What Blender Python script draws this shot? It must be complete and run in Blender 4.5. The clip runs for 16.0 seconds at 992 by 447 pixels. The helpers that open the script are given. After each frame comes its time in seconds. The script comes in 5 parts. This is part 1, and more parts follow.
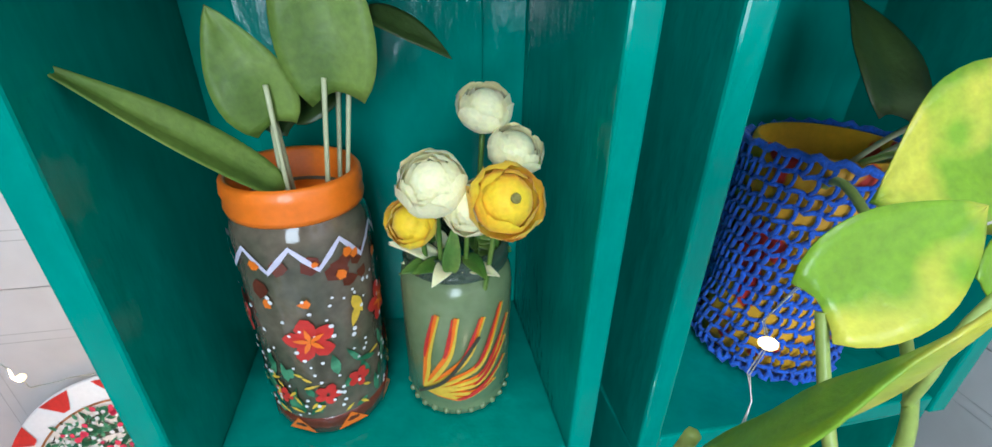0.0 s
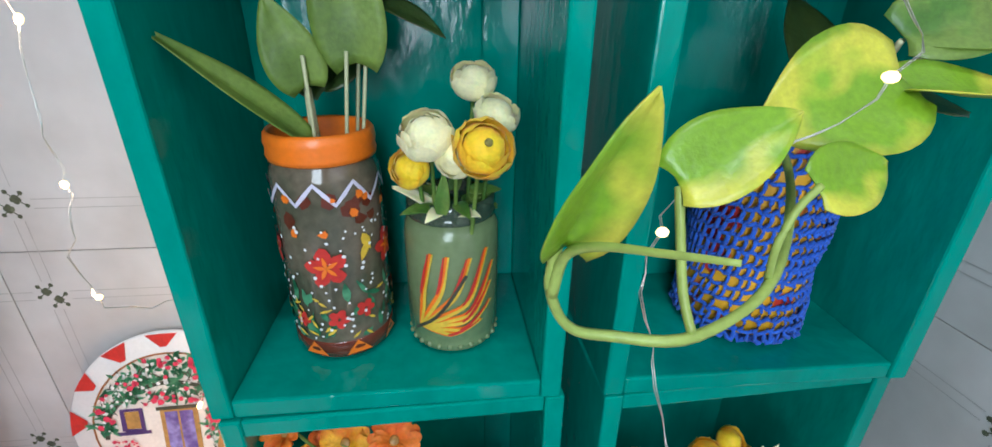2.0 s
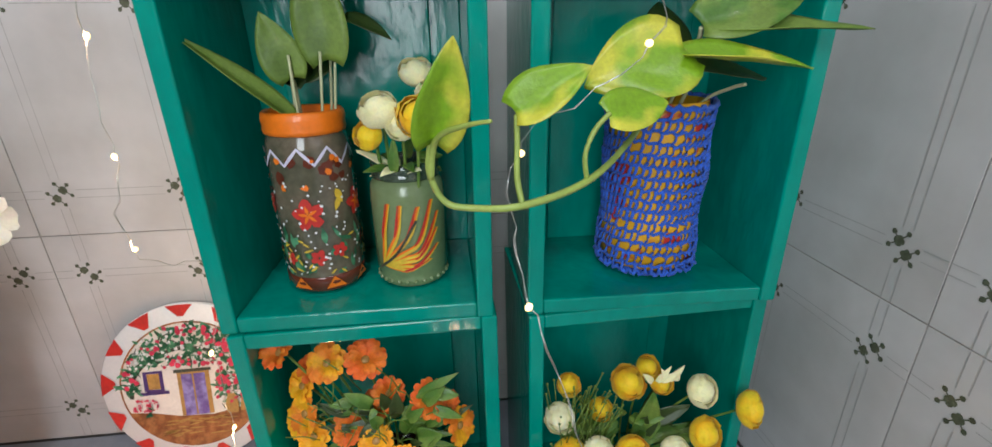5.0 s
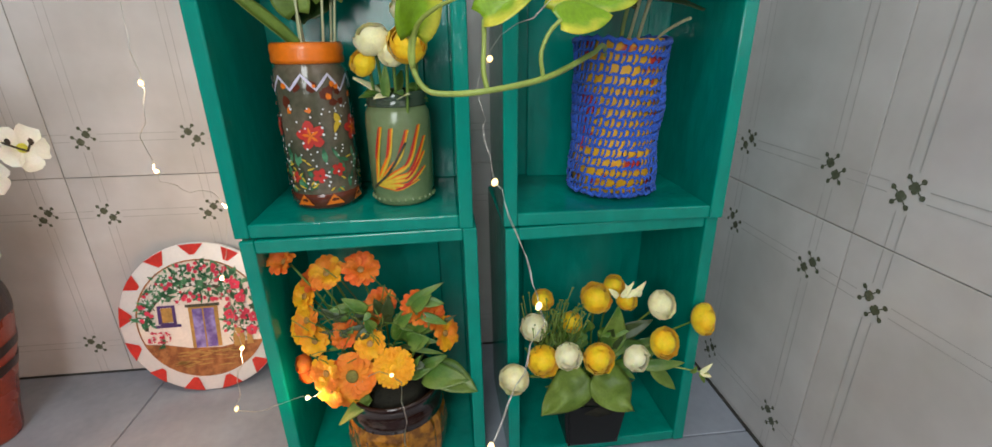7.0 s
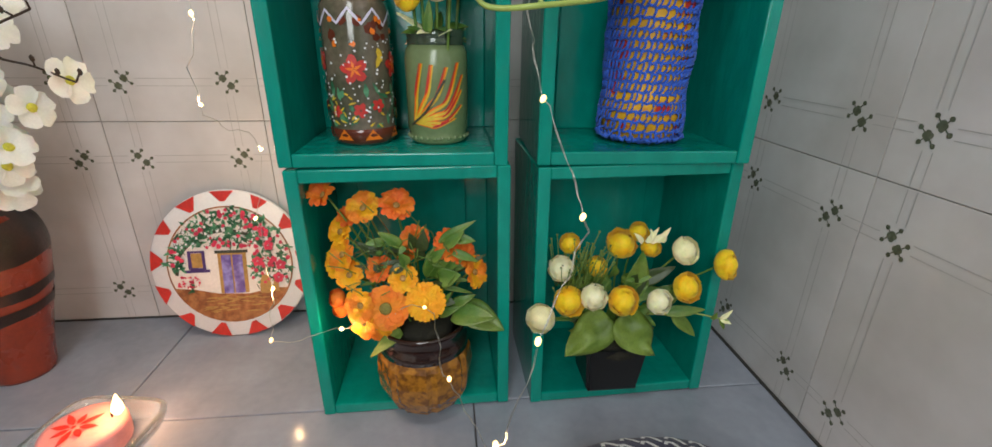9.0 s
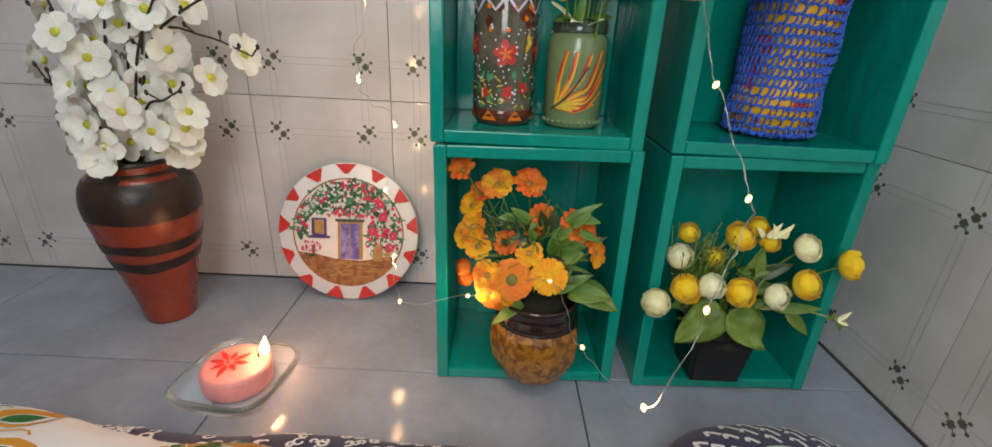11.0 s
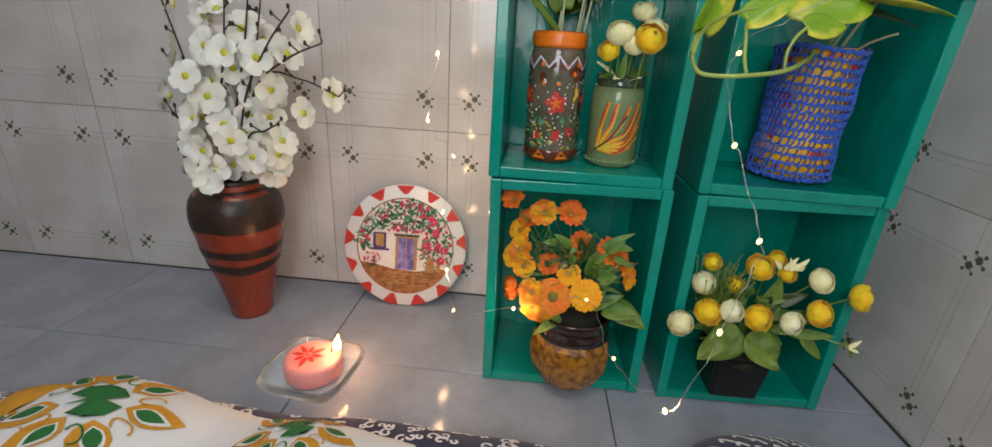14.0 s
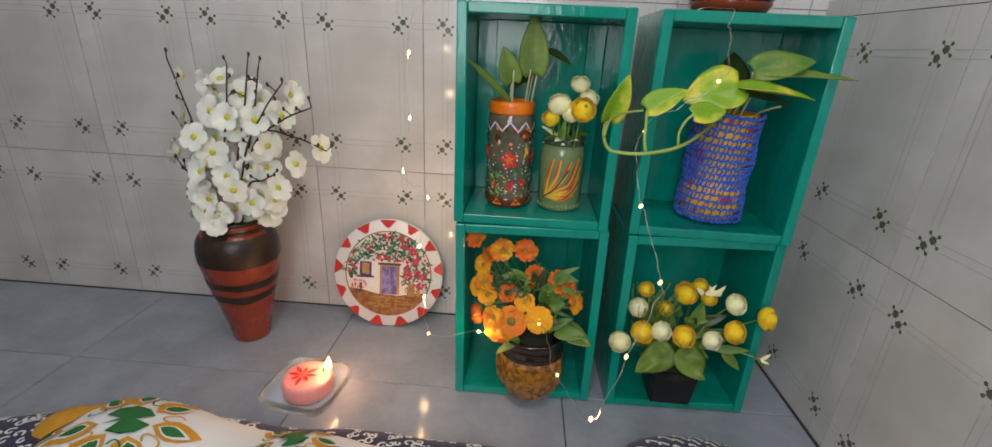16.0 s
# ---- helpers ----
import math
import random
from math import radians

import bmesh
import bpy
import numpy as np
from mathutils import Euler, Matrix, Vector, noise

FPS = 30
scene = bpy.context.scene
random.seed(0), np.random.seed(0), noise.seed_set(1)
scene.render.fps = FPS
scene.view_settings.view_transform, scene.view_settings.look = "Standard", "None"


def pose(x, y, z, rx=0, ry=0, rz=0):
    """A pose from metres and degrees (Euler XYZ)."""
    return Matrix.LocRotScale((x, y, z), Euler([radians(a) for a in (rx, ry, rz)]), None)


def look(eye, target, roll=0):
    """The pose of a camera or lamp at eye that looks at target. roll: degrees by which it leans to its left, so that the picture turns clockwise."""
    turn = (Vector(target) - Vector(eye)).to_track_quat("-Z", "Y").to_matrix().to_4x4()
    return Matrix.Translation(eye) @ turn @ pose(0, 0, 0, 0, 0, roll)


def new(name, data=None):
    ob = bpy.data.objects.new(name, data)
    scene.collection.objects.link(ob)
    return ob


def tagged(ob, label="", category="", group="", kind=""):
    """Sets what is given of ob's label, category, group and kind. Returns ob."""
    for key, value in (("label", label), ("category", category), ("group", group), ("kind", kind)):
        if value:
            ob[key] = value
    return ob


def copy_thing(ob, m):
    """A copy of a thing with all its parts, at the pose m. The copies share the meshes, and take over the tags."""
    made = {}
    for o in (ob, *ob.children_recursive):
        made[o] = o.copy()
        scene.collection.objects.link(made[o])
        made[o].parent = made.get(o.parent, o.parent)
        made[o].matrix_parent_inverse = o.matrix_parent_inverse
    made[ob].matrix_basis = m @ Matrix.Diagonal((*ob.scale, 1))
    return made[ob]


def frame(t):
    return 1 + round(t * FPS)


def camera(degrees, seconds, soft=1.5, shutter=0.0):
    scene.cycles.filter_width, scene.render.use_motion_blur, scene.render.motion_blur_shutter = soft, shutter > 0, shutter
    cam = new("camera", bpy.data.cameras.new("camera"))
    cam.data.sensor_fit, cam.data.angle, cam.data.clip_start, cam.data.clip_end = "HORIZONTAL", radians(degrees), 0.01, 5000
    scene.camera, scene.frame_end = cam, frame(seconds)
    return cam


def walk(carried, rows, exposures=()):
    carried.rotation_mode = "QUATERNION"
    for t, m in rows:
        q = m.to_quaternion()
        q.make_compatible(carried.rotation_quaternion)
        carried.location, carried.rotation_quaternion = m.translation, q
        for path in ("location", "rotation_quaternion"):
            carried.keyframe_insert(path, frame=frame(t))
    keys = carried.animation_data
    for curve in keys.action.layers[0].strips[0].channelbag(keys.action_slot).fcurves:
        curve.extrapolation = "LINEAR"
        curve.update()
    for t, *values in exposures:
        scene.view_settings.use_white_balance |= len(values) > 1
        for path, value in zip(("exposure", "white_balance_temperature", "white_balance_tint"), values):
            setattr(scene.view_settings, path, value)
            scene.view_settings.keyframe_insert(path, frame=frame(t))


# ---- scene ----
cam = camera(93.7, 16.0, soft=1.5)
PATH = [
    (0, (0.072, 0.1, 0.525), (0.42, 1.835, -0.42), 1.2),
    (0.5, (0.067, 0.092, 0.521), (0.375, 1.86, -0.375), 1.7),
    (1, (0.077, 0.074, 0.516), (0.29, 1.872, -0.338), 1.2),
    (1.5, (0.09, 0.054, 0.517), (0.263, 1.847, -0.352), 0.5),
    (2, (0.089, 0.037, 0.507), (0.306, 1.845, -0.32), 1.0),
    (2.5, (0.103, 0.016, 0.517), (0.306, 1.828, -0.304), 0.0),
    (3, (0.113, 0.003, 0.514), (0.312, 1.823, -0.29), -0.1),
    (3.5, (0.118, -0.012, 0.503), (0.32, 1.827, -0.257), 0.0),
    (5.8, (0.132, -0.104, 0.482), (0.32, 1.751, -0.241), -1.2),
    (6, (0.133, -0.114, 0.477), (0.326, 1.742, -0.245), -0.9),
    (6.5, (0.136, -0.13, 0.461), (0.327, 1.726, -0.26), -0.8),
    (7, (0.137, -0.141, 0.444), (0.333, 1.712, -0.281), -0.7),
    (7.5, (0.134, -0.147, 0.426), (0.342, 1.703, -0.305), -0.5),
    (8, (0.132, -0.153, 0.413), (0.339, 1.695, -0.321), -0.4),
    (8.5, (0.122, -0.163, 0.408), (0.322, 1.685, -0.328), -0.1),
    (9, (0.104, -0.17, 0.399), (0.293, 1.675, -0.347), 0.7),
    (9.5, (0.077, -0.175, 0.392), (0.264, 1.668, -0.36), 1.7),
    (10, (0.06, -0.181, 0.386), (0.187, 1.667, -0.37), 2.3),
    (10.2, (0.052, -0.185, 0.384), (0.147, 1.666, -0.366), 2.3),
    (12.3, (-0.02, -0.222, 0.395), (-0.086, 1.624, -0.372), 3.8),
    (12.5, (-0.019, -0.228, 0.393), (-0.097, 1.624, -0.359), 3.9),
    (13, (-0.025, -0.239, 0.399), (-0.111, 1.616, -0.344), 4.1),
    (13.5, (-0.021, -0.248, 0.412), (-0.126, 1.606, -0.33), 3.9),
    (14, (-0.006, -0.264, 0.431), (-0.123, 1.596, -0.295), 3.5),
    (14.5, (0.016, -0.279, 0.45), (-0.103, 1.587, -0.259), 3.1),
    (15, (0.034, -0.295, 0.471), (-0.078, 1.571, -0.24), 2.7),
    (15.5, (0.036, -0.322, 0.494), (-0.071, 1.545, -0.215), 2.6),
    (16, (0.037, -0.337, 0.513), (-0.057, 1.53, -0.198), 2.8),
]
walk(cam, [(t, look(eye, target, roll)) for t, eye, target, roll in PATH],
     [(0.0, 0.44, 5450, 4), (1.5, 0.34, 5550, 4), (3.5, 0.1, 5850, 6), (6.5, 0.0, 6450, 7), (10.0, -0.1, 6600, 7), (16.0, -0.26, 6600, 7)])

# ---- added room light ----


def area_lamp(name, m, sx, sy, watts, colour):
    data = bpy.data.lights.new(name, "AREA")
    data.shape, data.size, data.size_y, data.energy, data.color = "RECTANGLE", sx, sy, watts, colour
    ob = new(name, data)
    ob.matrix_world = m
    return ob


# fill lamp added behind the camera, and an unseen one on the ceiling
area_lamp("front_fill", look((-0.06, -0.83, 0.84), (0.62, 0.3, 0.62)), 0.42, 0.86, 9.6, (0.93, 0.97, 1.0))
# assumed strip lamp overhead, added for soft light from above
area_lamp("ceiling_fill", look((0.0, -0.35, 2.33), (0.0, -0.35, 0)), 0.9, 0.12, 10.0, (1.0, 0.97, 0.95))

world = bpy.data.worlds.new("world")
scene.world = world
world.use_nodes = True
world.node_tree.nodes["Background"].inputs[0].default_value = (0.6, 0.7, 0.8, 1)
world.node_tree.nodes["Background"].inputs[1].default_value = 0.1


# ---- materials ----
def mat(name, base, rough=0.5, vary=0.25, scale=30.0, fine=220.0, bump=0.15, metal=0.0, coat=0.0, second=None,
        mix_scale=None, spec=0.5, stretch=(1, 1, 1), trans=0.0, per_piece=0.0, sheen=0.0, emit=None, power=0.0, threshold=(0.42, 0.58), sub=0.0):
    m = bpy.data.materials.new(name)
    m.use_nodes = True
    nt = m.node_tree
    N, L = nt.nodes, nt.links
    b = N["Principled BSDF"]
    tc = N.new("ShaderNodeTexCoord")
    mp = N.new("ShaderNodeMapping")
    mp.inputs["Scale"].default_value = stretch
    L.new(tc.outputs["Object"], mp.inputs["Vector"])

    def noise_tex(s, detail):
        n = N.new("ShaderNodeTexNoise")
        n.inputs["Scale"].default_value, n.inputs["Detail"].default_value = s, detail
        L.new(mp.outputs["Vector"], n.inputs["Vector"])
        return n

    n1, n2 = noise_tex(scale, 4.0), noise_tex(fine, 3.0)
    col = N.new("ShaderNodeRGB")
    col.outputs[0].default_value = (*base, 1)
    out = col.outputs[0]
    if second:
        n3 = noise_tex(mix_scale or scale * 0.6, 2.0)
        ramp = N.new("ShaderNodeMapRange")
        ramp.inputs["From Min"].default_value, ramp.inputs["From Max"].default_value = threshold
        L.new(n3.outputs["Fac"], ramp.inputs["Value"])
        mx = N.new("ShaderNodeMixRGB")
        L.new(ramp.outputs[0], mx.inputs[0])
        L.new(out, mx.inputs[1])
        mx.inputs[2].default_value = (*second, 1)
        out = mx.outputs[0]
    # coarse and fine variation of the value
    add = N.new("ShaderNodeMath")
    add.operation = "ADD"
    L.new(n1.outputs["Fac"], add.inputs[0])
    L.new(n2.outputs["Fac"], add.inputs[1])
    rng = N.new("ShaderNodeMapRange")
    rng.inputs["From Min"].default_value, rng.inputs["From Max"].default_value = 0.6, 1.4
    rng.inputs["To Min"].default_value, rng.inputs["To Max"].default_value = 1 - vary, 1 + vary
    L.new(add.outputs[0], rng.inputs["Value"])
    val = rng.outputs[0]
    if per_piece:
        oi = N.new("ShaderNodeObjectInfo")
        r2 = N.new("ShaderNodeMapRange")
        r2.inputs["To Min"].default_value, r2.inputs["To Max"].default_value = 1 - per_piece, 1 + per_piece
        L.new(oi.outputs["Random"], r2.inputs["Value"])
        mu = N.new("ShaderNodeMath")
        mu.operation = "MULTIPLY"
        L.new(val, mu.inputs[0])
        L.new(r2.outputs[0], mu.inputs[1])
        val = mu.outputs[0]
    hs = N.new("ShaderNodeHueSaturation")
    L.new(val, hs.inputs["Value"])
    L.new(out, hs.inputs["Color"])
    L.new(hs.outputs[0], b.inputs["Base Color"])
    rr = N.new("ShaderNodeMapRange")
    rr.inputs["To Min"].default_value, rr.inputs["To Max"].default_value = max(0.02, rough * 0.75), min(1, rough * 1.3)
    L.new(n1.outputs["Fac"], rr.inputs["Value"])
    L.new(rr.outputs[0], b.inputs["Roughness"])
    b.inputs["Metallic"].default_value = metal
    b.inputs["Coat Weight"].default_value = coat
    b.inputs["Coat Roughness"].default_value = 0.08
    b.inputs["Specular IOR Level"].default_value = spec
    b.inputs["Transmission Weight"].default_value = trans
    b.inputs["Sheen Weight"].default_value = sheen
    if sub:
        b.inputs["Subsurface Weight"].default_value = sub
        b.inputs["Subsurface Radius"].default_value = (0.006, 0.004, 0.002)
    if bump:
        bp = N.new("ShaderNodeBump")
        bp.inputs["Strength"].default_value, bp.inputs["Distance"].default_value = bump, 0.001
        L.new(add.outputs[0], bp.inputs["Height"])
        L.new(bp.outputs[0], b.inputs["Normal"])
    if emit:
        b.inputs["Emission Color"].default_value = (*emit, 1)
        b.inputs["Emission Strength"].default_value = power
    return m


TEAL = mat("teal_paint", (0.002, 0.262, 0.2), 0.15, 0.16, 9, 85, 0.8, spec=0.45, stretch=(1, 1, 0.45), per_piece=0.06)
WALL_TILE = mat("wall_tile_glaze", (0.66, 0.635, 0.635), 0.13, 0.05, 5, 60, 0.05, per_piece=0.03, second=(0.565, 0.54, 0.53), mix_scale=6)
GROUT = mat("grout", (0.47, 0.44, 0.42), 0.9, 0.3, 20, 300, 0.4)
MOTIF = mat("tile_print", (0.115, 0.122, 0.082), 0.25, 0.3, 60, 300, 0.0)
LINE = mat("tile_print_line", (0.455, 0.44, 0.43), 0.25, 0.15, 40, 300, 0.0)
FLOOR_TILE = mat("floor_tile_glaze", (0.315, 0.34, 0.40), 0.13, 0.1, 7, 90, 0.06, per_piece=0.05, second=(0.275, 0.297, 0.35), mix_scale=10)
FLOOR_GROUT = mat("floor_grout", (0.035, 0.033, 0.03), 0.9, 0.3, 30, 300, 0.3)
PLASTER = mat("painted_plaster", (0.62, 0.6, 0.58), 0.7, 0.08, 6, 90, 0.2)
LIME = mat("variegated_leaf", (0.2, 0.36, 0.012), 0.34, 0.22, 45, 400, 0.25, second=(0.56, 0.54, 0.05), mix_scale=30, coat=0.05, sub=0.1, threshold=(0.5, 0.62))
GREEN_LEAF = mat("green_leaf", (0.075, 0.175, 0.02), 0.45, 0.3, 60, 400, 0.3, second=(0.16, 0.24, 0.04), mix_scale=40, coat=0.1)
OLIVE_LEAF = mat("olive_leaf", (0.115, 0.19, 0.026), 0.5, 0.25, 45, 350, 0.25, second=(0.17, 0.25, 0.04), mix_scale=30)
DARK_LEAF = mat("dark_leaf", (0.035, 0.06, 0.012), 0.4, 0.3, 45, 350, 0.25)
STEM = mat("vine_stem", (0.33, 0.42, 0.09), 0.4, 0.2, 50, 300, 0.2)
PALE_STEM = mat("pale_stem", (0.6, 0.6, 0.35), 0.45, 0.15, 50, 300, 0.2)
WHITE_PETAL = mat("white_petal", (0.93, 0.89, 0.58), 0.7, 0.12, 80, 500, 0.3, sheen=0.2, sub=0.25)
BLOSSOM = mat("blossom_white", (0.87, 0.86, 0.8), 0.7, 0.08, 80, 500, 0.3, sheen=0.2, sub=0.3)
CREAM_PETAL = mat("cream_petal", (0.92, 0.86, 0.5), 0.7, 0.14, 80, 500, 0.3, sheen=0.2, sub=0.25)
YELLOW_PETAL = mat("yellow_petal", (0.93, 0.66, 0.012), 0.65, 0.14, 80, 500, 0.3, sheen=0.1, second=(0.92, 0.56, 0.008), mix_scale=60, sub=0.25)
AMBER_PETAL = mat("amber_petal", (0.9, 0.42, 0.006), 0.65, 0.18, 80, 500, 0.3, second=(0.75, 0.2, 0.01), mix_scale=60, sub=0.25)
ORANGE_PETAL = mat("orange_petal", (0.82, 0.2, 0.01), 0.65, 0.2, 80, 500, 0.3, second=(0.76, 0.13, 0.012), mix_scale=60, sub=0.25)
GOLD_PETAL = mat("gold_petal", (0.95, 0.46, 0.006), 0.65, 0.14, 80, 500, 0.3, second=(0.93, 0.37, 0.006), mix_scale=60, sub=0.25)
TANGERINE_PETAL = mat("tangerine_petal", (0.88, 0.27, 0.012), 0.65, 0.14, 80, 500, 0.3, second=(0.85, 0.2, 0.015), mix_scale=50, sub=0.25)
CENTRE = mat("flower_centre", (0.22, 0.19, 0.04), 0.8, 0.4, 300, 900, 0.5)
YELLOW_EYE = mat("yellow_eye", (0.62, 0.58, 0.06), 0.8, 0.3, 300, 900, 0.5)
BLACK_PLASTIC = mat("black_plastic", (0.008, 0.008, 0.008), 0.35, 0.2, 40, 300, 0.1)
SOIL = mat("dark_moss", (0.02, 0.018, 0.01), 0.95, 0.5, 90, 400, 1.0)
BROWN_GLAZE = mat("dark_brown_glaze", (0.022, 0.008, 0.005), 0.12, 0.3, 30, 200, 0.2, coat=0.6)
OCHRE_GLAZE = mat("ochre_glaze", (0.36, 0.15, 0.013), 0.24, 0.35, 60, 250, 0.6, coat=0.4, second=(0.17, 0.065, 0.009), mix_scale=110)
TERRACOTTA = mat("terracotta_paint", (0.23, 0.034, 0.012), 0.27, 0.22, 22, 260, 0.2, coat=0.25)
VASE_DARK = mat("umber_paint", (0.016, 0.009, 0.007), 0.35, 0.4, 25, 260, 0.35, second=(0.034, 0.015, 0.01), mix_scale=30)
TWIG = mat("twig", (0.045, 0.028, 0.018), 0.8, 0.4, 80, 500, 0.5)
JAR_DARK = mat("painted_glass", (0.105, 0.098, 0.062), 0.12, 0.35, 24, 200, 0.12, coat=0.5, second=(0.17, 0.13, 0.09), mix_scale=26)
JAR_BROWN = mat("jar_base_glaze", (0.13, 0.028, 0.014), 0.15, 0.3, 30, 200, 0.1, coat=0.4)
ORANGE_PAINT = mat("orange_paint", (0.86, 0.19, 0.008), 0.35, 0.12, 40, 260, 0.25, coat=0.2)
JAR_GREEN = mat("sage_paint", (0.19, 0.25, 0.115), 0.22, 0.14, 24, 200, 0.15, coat=0.35)
GLASS_RIM = mat("thick_green_glass", (0.12, 0.17, 0.11), 0.06, 0.1, 30, 200, 0.0, trans=0.5, coat=0.5)
YARN = mat("blue_yarn", (0.03, 0.125, 0.66), 0.85, 0.4, 260, 900, 0.8, sheen=0.15)
BOTTLE = mat("yellow_bottle", (0.82, 0.42, 0.012), 0.5, 0.15, 30, 200, 0.1, second=(0.6, 0.035, 0.02), mix_scale=42, threshold=(0.57, 0.61))
RED = mat("red_paint", (0.56, 0.03, 0.022), 0.4, 0.2, 60, 300, 0.1)
PINK = mat("pink_paint", (0.62, 0.035, 0.09), 0.5, 0.25, 90, 300, 0.1)
WHITE = mat("white_paint", (0.82, 0.8, 0.8), 0.35, 0.06, 30, 260, 0.15)
CREAM = mat("cream_paint", (0.8, 0.73, 0.68), 0.45, 0.1, 40, 260, 0.15)
LILAC = mat("lilac_white_paint", (0.66, 0.62, 0.75), 0.4, 0.1, 60, 300, 0.1)
PURPLE = mat("purple_paint", (0.13, 0.08, 0.33), 0.45, 0.4, 60, 300, 0.1, second=(0.25, 0.22, 0.52), mix_scale=60)
DEEP_PURPLE = mat("deep_purple_paint", (0.075, 0.035, 0.16), 0.45, 0.2, 60, 300, 0.1)
TAN = mat("tan_paint", (0.42, 0.23, 0.06), 0.45, 0.3, 80, 300, 0.1)
EARTH = mat("earth_paint", (0.24, 0.075, 0.02), 0.5, 0.4, 60, 300, 0.2, second=(0.36, 0.14, 0.045), mix_scale=80)
PAINT_GREEN = mat("leaf_green_paint", (0.022, 0.14, 0.06), 0.45, 0.4, 80, 300, 0.1, second=(0.08, 0.26, 0.13), mix_scale=80)
PAINT_DARK = mat("bark_paint", (0.05, 0.05, 0.03), 0.5, 0.3, 80, 300, 0.1)
PAINT_YELLOW = mat("yellow_paint", (0.72, 0.48, 0.04), 0.4, 0.2, 60, 300, 0.1)
WAX = mat("pink_wax", (0.86, 0.34, 0.32), 0.4, 0.1, 40, 260, 0.15, sub=0.3)
WICK = mat("wick", (0.02, 0.015, 0.01), 0.9, 0.2, 90, 300, 0.2)
FLAME = mat("flame", (0.9, 0.5, 0.2), 0.5, 0.0, 30, 200, 0.0, emit=(1.0, 0.6, 0.22), power=11.0)
BULB = mat("warm_led", (0.9, 0.8, 0.6), 0.4, 0.0, 30, 200, 0.0, emit=(1.0, 0.62, 0.22), power=3.6)
WIRE = mat("silver_wire", (0.62, 0.6, 0.56), 0.3, 0.1, 90, 300, 0.0, metal=0.9)
CLOTH = mat("white_cotton", (0.78, 0.78, 0.8), 0.95, 0.05, 30, 900, 0.5, sheen=0.3)
NAVY = mat("navy_cotton", (0.02, 0.022, 0.075), 0.95, 0.2, 60, 900, 0.5, sheen=0.2)
MUSTARD = mat("mustard_print", (0.62, 0.29, 0.025), 0.95, 0.25, 80, 900, 0.4)
PRINT_GREEN = mat("green_print", (0.02, 0.15, 0.035), 0.95, 0.25, 80, 900, 0.4)
MINT = mat("mint_print", (0.5, 0.6, 0.5), 0.95, 0.15, 80, 900, 0.4)

GLASS = bpy.data.materials.new("clear_glass")
GLASS.use_nodes = True
_g = GLASS.node_tree.nodes["Principled BSDF"]
_g.inputs["Base Color"].default_value = (0.95, 0.97, 0.96, 1)
_g.inputs["Transmission Weight"].default_value = 0.93
_g.inputs["Roughness"].default_value = 0.05
_g.inputs["IOR"].default_value = 1.45


# ---- mesh helpers ----
def to_mesh(name, bm, material, smooth=True):
    me = bpy.data.meshes.new(name)
    bmesh.ops.recalc_face_normals(bm, faces=bm.faces)
    for f in bm.faces:
        f.smooth = smooth
    bm.to_mesh(me)
    bm.free()
    me.materials.append(material)
    return me


def part(name, bm, material, parent, label="", smooth=True, at=None):
    me = to_mesh(name, bm, material, smooth) if isinstance(bm, bmesh.types.BMesh) else bm
    ob = new(name, me)
    ob.parent = parent
    if at is not None:
        ob.matrix_basis = at
    if label:
        ob["label"] = label
    return ob


def thing(name, m, label, category, group="", kind=""):
    e = new(name)
    e.empty_display_size = 0.02
    e.matrix_basis = m
    return tagged(e, label, category, group, kind)


def box(bm, x0, x1, y0, y1, z0, z1, bevel=0.0):
    r = bmesh.ops.create_cube(bm, size=1.0)
    vs = r["verts"]
    for v in vs:
        v.co = Vector(((x0 + x1) / 2 + v.co.x * (x1 - x0), (y0 + y1) / 2 + v.co.y * (y1 - y0), (z0 + z1) / 2 + v.co.z * (z1 - z0)))
    if bevel:
        es = list({e for v in vs for e in v.link_edges})
        bmesh.ops.bevel(bm, geom=es, offset=bevel, segments=2, affect="EDGES", profile=0.5)
    return bm


def boxed(*a, **k):
    return box(bmesh.new(), *a, **k)


def lathe(bm, profile, sides=40, cx=0.0, cy=0.0, wob=0.0, seed=0, square=0.0):
    """Rings from (radius, height) pairs; ends with radius 0 close."""
    rings = []
    for r, z in profile:
        ring = []
        for i in range(sides):
            a = 2 * math.pi * i / sides
            k = 1 + wob * noise.noise((math.cos(a) * 1.3 + seed, math.sin(a) * 1.3, z * 25))
            if square:
                k *= (abs(math.cos(a)) ** square + abs(math.sin(a)) ** square) ** (-1 / square)
            ring.append(bm.verts.new((cx + r * k * math.cos(a), cy + r * k * math.sin(a), z)))
        rings.append(ring)
    for p, q in zip(rings, rings[1:]):
        for i in range(sides):
            j = (i + 1) % sides
            bm.faces.new((p[i], p[j], q[j], q[i]))
    if profile[0][0] > 1e-6:
        bm.faces.new(list(reversed(rings[0])))
    if profile[-1][0] > 1e-6:
        bm.faces.new(rings[-1])
    bmesh.ops.remove_doubles(bm, verts=bm.verts, dist=1e-7)
    return bm


def spline(points, n=8):
    """Catmull-Rom through the points."""
    ps = [Vector(p) for p in points]
    ps = [ps[0] * 2 - ps[1]] + ps + [ps[-1] * 2 - ps[-2]]
    out = []
    for i in range(1, len(ps) - 2):
        a, b, c, d = ps[i - 1:i + 3]
        for k in range(n):
            t = k / n
            out.append(0.5 * ((2 * b) + (c - a) * t + (2 * a - 5 * b + 4 * c - d) * t * t + (3 * b - a - 3 * c + d) * t ** 3))
    out.append(ps[-2])
    return out


